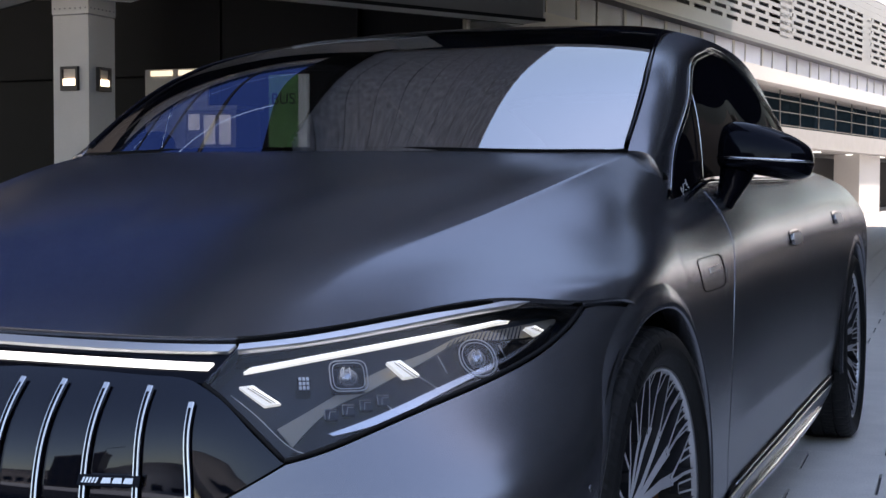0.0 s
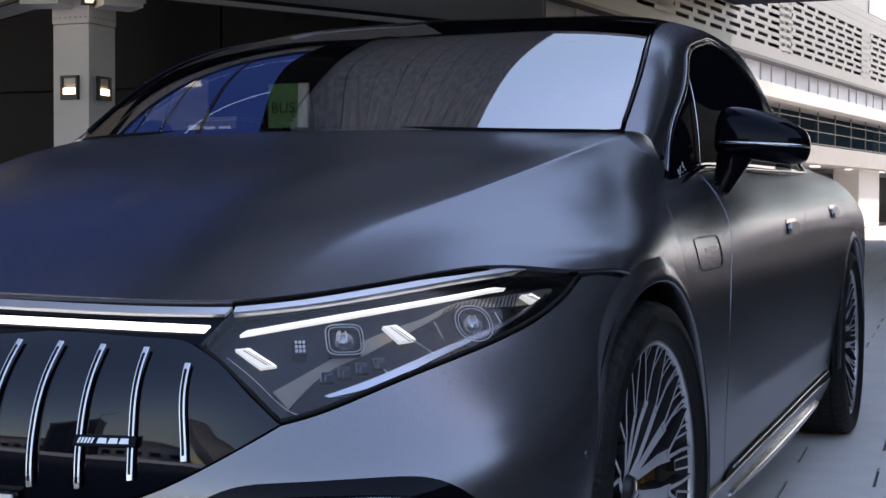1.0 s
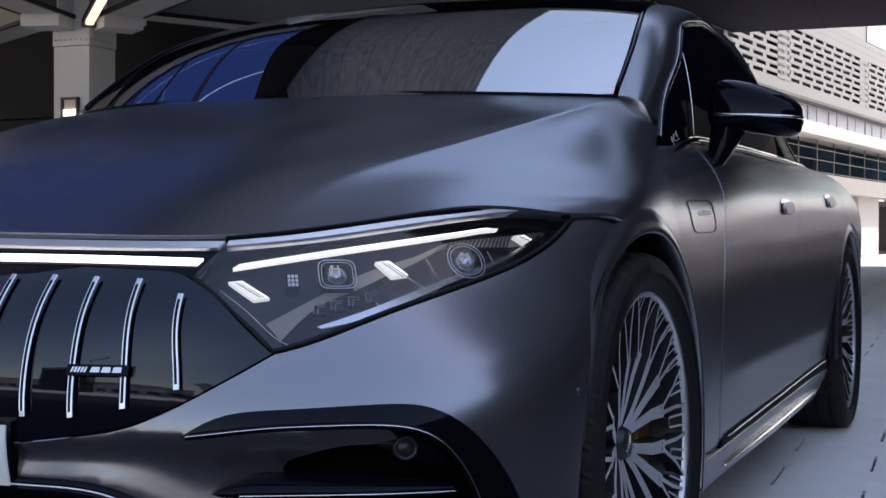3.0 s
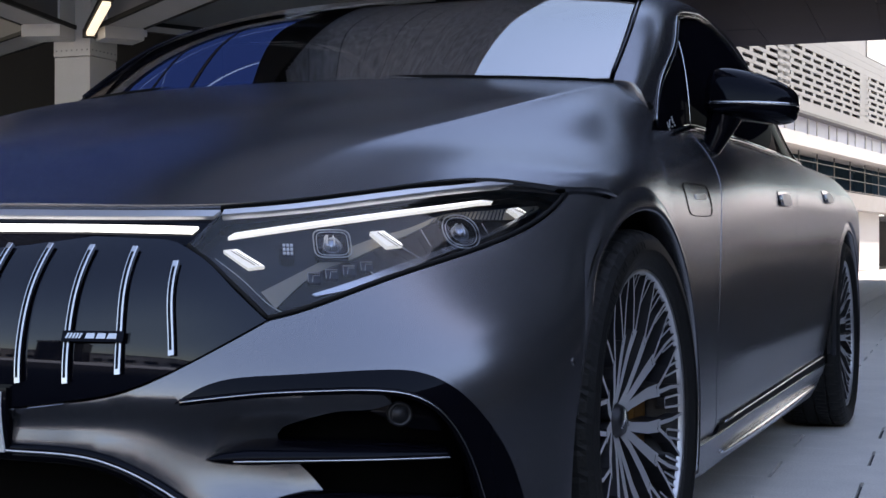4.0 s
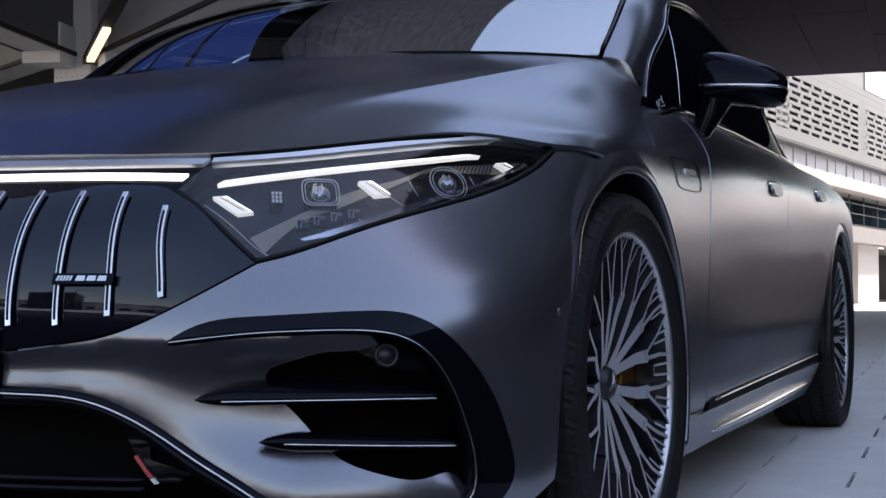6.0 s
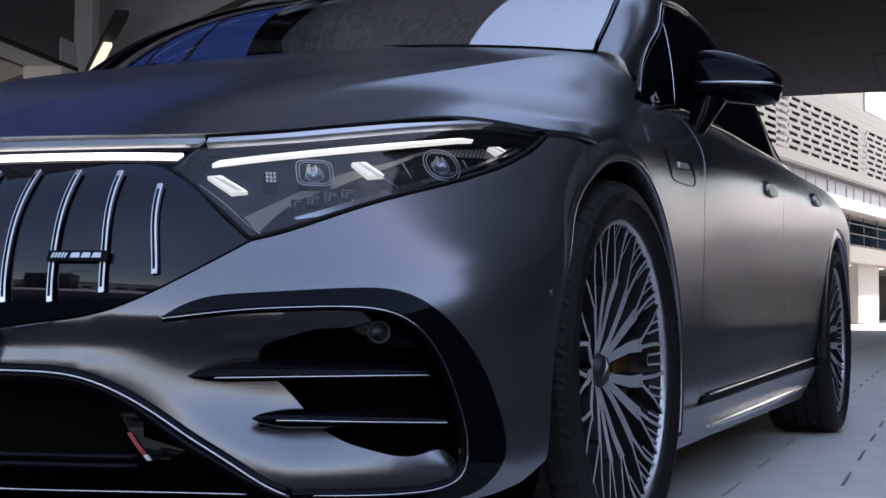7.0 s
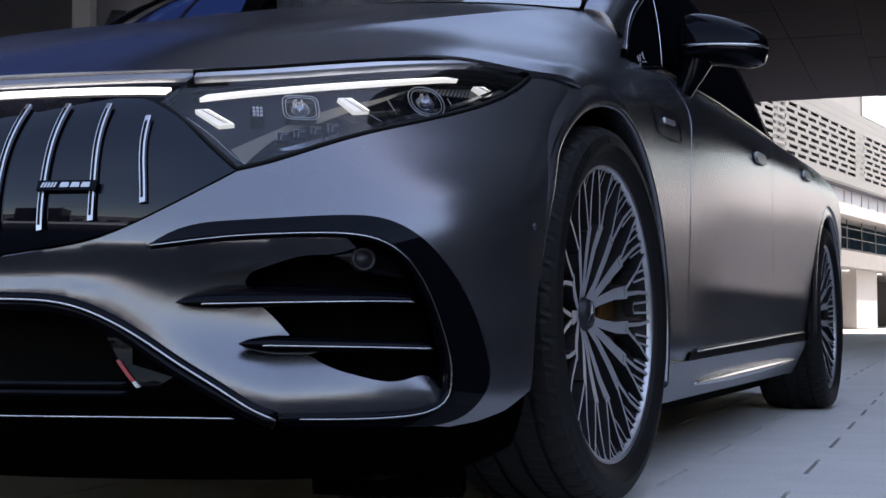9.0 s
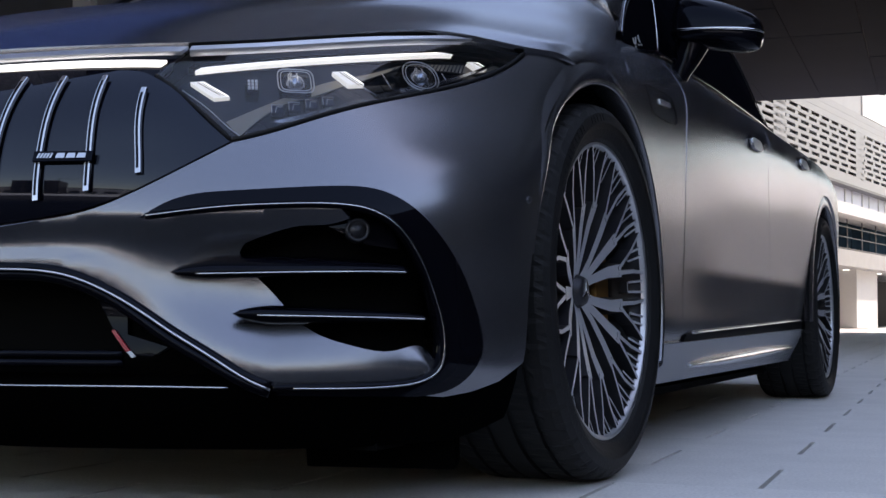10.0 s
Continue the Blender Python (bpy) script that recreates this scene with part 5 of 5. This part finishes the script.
panel("tail", cabin, [(0, 7.9), (6, 7.9), (6, 8.0), (0, 8.0)], PAINT, car, CP, 0.05, mirror="join")


def wheel():
    w = thing("wheel", "", "")
    groove = []
    for c in (0.075, 0.025, -0.025, -0.075):
        groove += [(c + 0.005, 0.3715), (c + 0.004, 0.364), (c - 0.004, 0.364), (c - 0.005, 0.3715)]
    half = [(0.098, 0.288), (0.112, 0.292), (0.122, 0.300), (0.130, 0.318), (0.133, 0.333), (0.130, 0.350), (0.121, 0.3625), (0.106, 0.3690), (0.09, 0.3712)]
    prof, sides = half + groove + [(-x, r) for x, r in half[::-1]], 250
    tv, tf = [], []
    for q in range(sides):
        a = 2 * math.pi * q / sides
        for x, r in prof:
            cut = 0.003 if r > 0.362 and abs(x) > 0.03 and (q + round(abs(x) * 40)) % 5 == 0 else 0.0
            tv.append((x, (r - cut) * math.cos(a), (r - cut) * math.sin(a)))
    k = len(prof)
    tf = [(q * k + i, q * k + i + 1, (q + 1) % sides * k + i + 1, (q + 1) % sides * k + i) for q in range(sides) for i in range(k - 1)]
    mesh_object("tyre", tv, [f[::-1] for f in tf], RUBBER, w, "black low-profile tyre")
    for k, wide in enumerate((0.9, 0.4, 0.9, 1.0, 0.9, 0.8, 0.4, 0.9, 0, 0, 0.8, 0.8, 0.9, 0.5, 0.8)):
        if wide:
            bm = bmesh.new()
            add_box(bm, (0.0022, 0.009 * wide, 0.013), pose(0, 0, 0, 48 - 3.0 * k, 0, 0) @ pose(0.1318, 0, 0.3405, 0, 0, 0) @ pose(0, 0, 0, 0, -10, 0))
            part("raised_mark", bm, RUBBER, w)
    lathe("sidewall_ring", [(0.1335, 0.327), (0.1345, 0.330), (0.1335, 0.333)], RUBBER, w, "", 120)
    lathe("rim", [(0.104, 0.283), (0.114, 0.286), (0.117, 0.292), (0.110, 0.296), (0.10, 0.290)], RIM, w, "machined alloy rim", 120)
    lathe("barrel", [(0.1035, 0.284), (0.092, 0.270), (0.02, 0.262), (-0.1, 0.262), (-0.11, 0.29)], ALLOY_DARK, w, "", 72)

    def bar(name, line, w0, w1, mat=ALLOY, deep=0.03):
        """A spoke along (radius, degrees, face) points, with a flat face and sloping flanks."""
        verts, faces = [], []
        n = len(line)
        pts = [Vector((x, r * math.cos(radians(a)), r * math.sin(radians(a)))) for r, a, x in line]
        for i, p in enumerate(pts):
            d = (pts[min(i + 1, n - 1)] - pts[max(i - 1, 0)]).normalized()
            s = Vector((1, 0, 0)).cross(d).normalized()
            k = i / (n - 1)
            ww = (w0 + (w1 - w0) * k) / 2
            verts += [p + s * ww, p - s * ww, p - s * ww * 1.35 - Vector((deep, 0, 0)), p + s * ww * 1.35 - Vector((deep, 0, 0))]
        for i in range(n - 1):
            for j in range(4):
                a, b = i * 4 + j, i * 4 + (j + 1) % 4
                faces.append((a, b, b + 4, a + 4))
        faces += [(3, 2, 1, 0), tuple(4 * (n - 1) + j for j in range(4))]
        ob = mesh_object(name, verts, faces, mat, w)
        if mat is ALLOY:
            ob.data.materials.append(ALLOY_DARK)
            ob.data.polygons.foreach_set("material_index", [0 if q % 4 == 0 and q < 4 * (n - 1) else 1 for q in range(len(faces))])

    def spoke(foot, bend, ends, wide=1.0):
        """A bold flat arm from the hub to a bend, forking there into two ribs that run to the rim."""
        knee = 0.176
        bar("spoke", [(0.030, foot, 0.058), (0.072, foot, 0.070), (0.13, (foot + bend) / 2, 0.084), (knee, bend, 0.0965)], 0.0150 * wide, 0.0275 * wide, deep=0.04)
        for e in ends:
            start = bend + (e - bend) * 0.16
            bar("branch", [(knee - 0.010, start, 0.0945), (0.235, bend + (e - bend) * 0.62, 0.1035), (0.286, e, 0.111)], 0.0092, 0.0066, deep=0.028)
        bar("web", [(0.08, foot, 0.044), (0.19, bend, 0.066), (0.272, bend, 0.074)], 0.010, 0.018, ALLOY_DARK, 0.02)

    for k in range(5):
        c = 3.0 + 72 * k
        for s in (-1, 1):
            spoke(c + s * 19.0, c + s * 12.0, (c + s * 6.0, c + s * 23.5))
            for at in (13.2, 17.0, 26.4):
                bar("fin", [(0.242, c + s * at, 0.092), (0.286, c + s * at, 0.109)], 0.0048, 0.0048, ALLOY, 0.022)
            bar("fin", [(0.236, c + s * 2.4, 0.090), (0.286, c + s * 2.4, 0.109)], 0.0050, 0.0050, ALLOY, 0.022)
            bar("fin_root", [(0.240, c + s * 13.0, 0.0915), (0.240, c + s * 17.2, 0.0915)], 0.005, 0.005, ALLOY, 0.016)
        bar("fin_root", [(0.234, c - 2.6, 0.0895), (0.234, c + 2.6, 0.0895)], 0.005, 0.005, ALLOY, 0.016)
        spoke(c + 36, c + 36, (c + 29.6, c + 42.4), 1.05)
        for at in (34.2, 37.8):
            bar("fin", [(0.244, c + at, 0.092), (0.286, c + at, 0.109)], 0.0046, 0.0046, ALLOY, 0.02)
    lathe("hub_cap", [(0.076, 0.0), (0.076, 0.018), (0.074, 0.026), (0.068, 0.030), (0.060, 0.033), (0.05, 0.045), (0.02, 0.06)], ALLOY_DARK, w, "grey hub cap with a chrome star", 40)
    for k in range(3):
        bar("hub_star", [(0.0, 90 + 120 * k, 0.080), (0.024, 90 + 120 * k, 0.078)], 0.008, 0.002, CHROME, 0.006)
    lathe("brake_disc", [(-0.01, 0.09), (0.0, 0.09), (0.0, 0.205), (-0.03, 0.205), (-0.03, 0.09)], DISC, w, "ventilated steel brake disc", 60)
    cal = bmesh.new()
    for a in range(-16, 17, 8):
        add_box(cal, (0.09, 0.085, 0.04), pose(0.005, 0, 0, a, 0, 0) @ pose(0, 0.185, 0), 0.008)
    part("brake_caliper", cal, BRONZE, w, "bronze painted brake caliper")
    return w


wheel_f = wheel()
wheel_f.parent = car
wheel_f.name = "wheel"
for x, y, turn in ((0.835, 0, -2), (0.838, REAR, 0), (-0.835, 0, 178), (-0.838, REAR, 180)):
    m = pose(x, y, HUB, 0, -1.2 if x > 0 else 1.2, turn)
    if (x, y) == (0.835, 0):
        wheel_f.matrix_basis = m
    else:
        copy_thing(wheel_f, m)


def mirror():
    m = new("door_mirror")
    m.parent = car
    tagged(m, "gloss black door mirror with a chrome line")

    xs = np.array((-.118, -.112, -.098, -.07, -.02, .03, .07, .10, .116, .122))
    up = np.array((.048, .072, .086, .092, .086, .073, .058, .041, .025, .008))
    low = np.array((.010, .020, .026, .030, .036, .042, .045, .040, .029, .009))
    deep = np.array((.030, .046, .058, .068, .075, .075, .068, .055, .037, .013))

    def shell(name, tall, sign, mat):
        grid = np.linspace(0, len(xs) - 1, 40)
        wx, wt, wd = (basis(range(len(xs)))(grid) @ a for a in (xs, tall, deep))
        verts, faces, seg = [], [], 20
        for x, t, d in zip(wx, wt, wd):
            for j in range(seg + 1):
                w = math.pi * j / seg
                c, s = math.cos(w), math.sin(w)
                verts.append((x, -math.copysign(abs(c) ** 0.8, c) * d, sign * (0.004 + max(t, 0.002) * s ** 0.75)))
        n = seg + 1
        for i in range(len(wx) - 1):
            for j in range(seg):
                a = i * n + j
                faces.append((a, a + 1, a + 1 + n, a + n) if sign < 0 else (a, a + n, a + 1 + n, a + 1))
        faces += [tuple(range(n)), tuple((len(wx) - 1) * n + j for j in range(n))[::-1]]
        mesh_object(name, verts, faces, mat, m, "", True)
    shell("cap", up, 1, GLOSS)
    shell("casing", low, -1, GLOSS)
    ring = [(x, -d - 0.001, 0.0) for x, d in zip(xs, deep)]
    tube("indicator_strip", [Vector(p) for p in spline(ring, 0.008, (1, 1, 1))], 0.0042, CHROME, m, "chrome line", flat=1.1, taper=0.4)
    # the foot: a broad leaning blade from the case down to the door
    verts, faces = [], []
    for k, (x, y, z, wide, thick) in enumerate(((-.060, .0, -.004, .050, .050), (-.066, .0, -.035, .046, .046), (-.078, -.006, -.075, .036, .040), (-.092, -.014, -.115, .027, .034), (-.104, -.02, -.150, .022, .03))):
        for j in range(20):
            w = 2 * math.pi * j / 20
            verts.append((x + wide * math.copysign(abs(math.cos(w)) ** 0.8, math.cos(w)), y + thick * math.copysign(abs(math.sin(w)) ** 0.8, math.sin(w)), z))
    for i in range(4):
        for j in range(20):
            faces.append((i * 20 + j, i * 20 + 20 + j, i * 20 + 20 + (j + 1) % 20, i * 20 + (j + 1) % 20))
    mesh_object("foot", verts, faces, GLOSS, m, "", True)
    return m


left_mirror = mirror()
left_mirror.matrix_basis = pose(0.965, 1.03, 1.084, 0, 3, 4)
copy_thing(left_mirror, pose(-0.965, 1.03, 1.084) @ Matrix.Diagonal((-1, 1, 1, 1)))

# door handles and charge flap
for y, u in ((1.63, 2.46), (2.62, 2.19)):
    pocket, grip = [], []
    for q in range(33):
        c, s = math.cos(math.pi * q / 16), math.sin(math.pi * q / 16)
        c, s = math.copysign(abs(c) ** 0.5, c), math.copysign(abs(s) ** 0.5, s)
        pocket.append((u - 0.03 + 0.30 * c, y + 0.035 + 0.095 * s))
        grip.append((u + 0.04 + 0.21 * c, y + 0.04 + 0.078 * s))
    handle = panel("door_handle", side, grip[:-1], PAINT, car, SP, 0.012, lift=0.010, mirror="flip", edge=0.012, label="flush door handle in a dark pocket")
    panel("handle_pocket", side, pocket[:-1], GLOSS, car, SP, 0.012, lift=0.002, mirror="flip", edge=0.003)
    panel("handle_face", side, [(a - 0.01, b) for a, b in grip[:-1]], RIM, car, SP, 0.012, lift=0.0105, mirror="flip", edge=0.004)
flap_line = []
for q in range(49):
    c, s = math.cos(math.pi * q / 24), math.sin(math.pi * q / 24)
    flap_line.append((2.64 + 0.43 * math.copysign(abs(c) ** 0.35, c), 0.525 + 0.122 * math.copysign(abs(s) ** 0.35, s)))
flap_uv = np.array(flap_line)
tube("flap_gap", side(flap_uv[:, 0], flap_uv[:, 1]) + np.array((0.0008, 0, 0)), 0.0009, DARK, car, "shut line of the side flap", closed=False, mirror=True)
panel("side_badge", side, [(2.55, .50), (2.52, .60), (2.66, .60), (2.69, .50)], RIM, car, SP, 0.01, lift=0.003, mirror="flip", edge=0.003, label="small chrome badge")
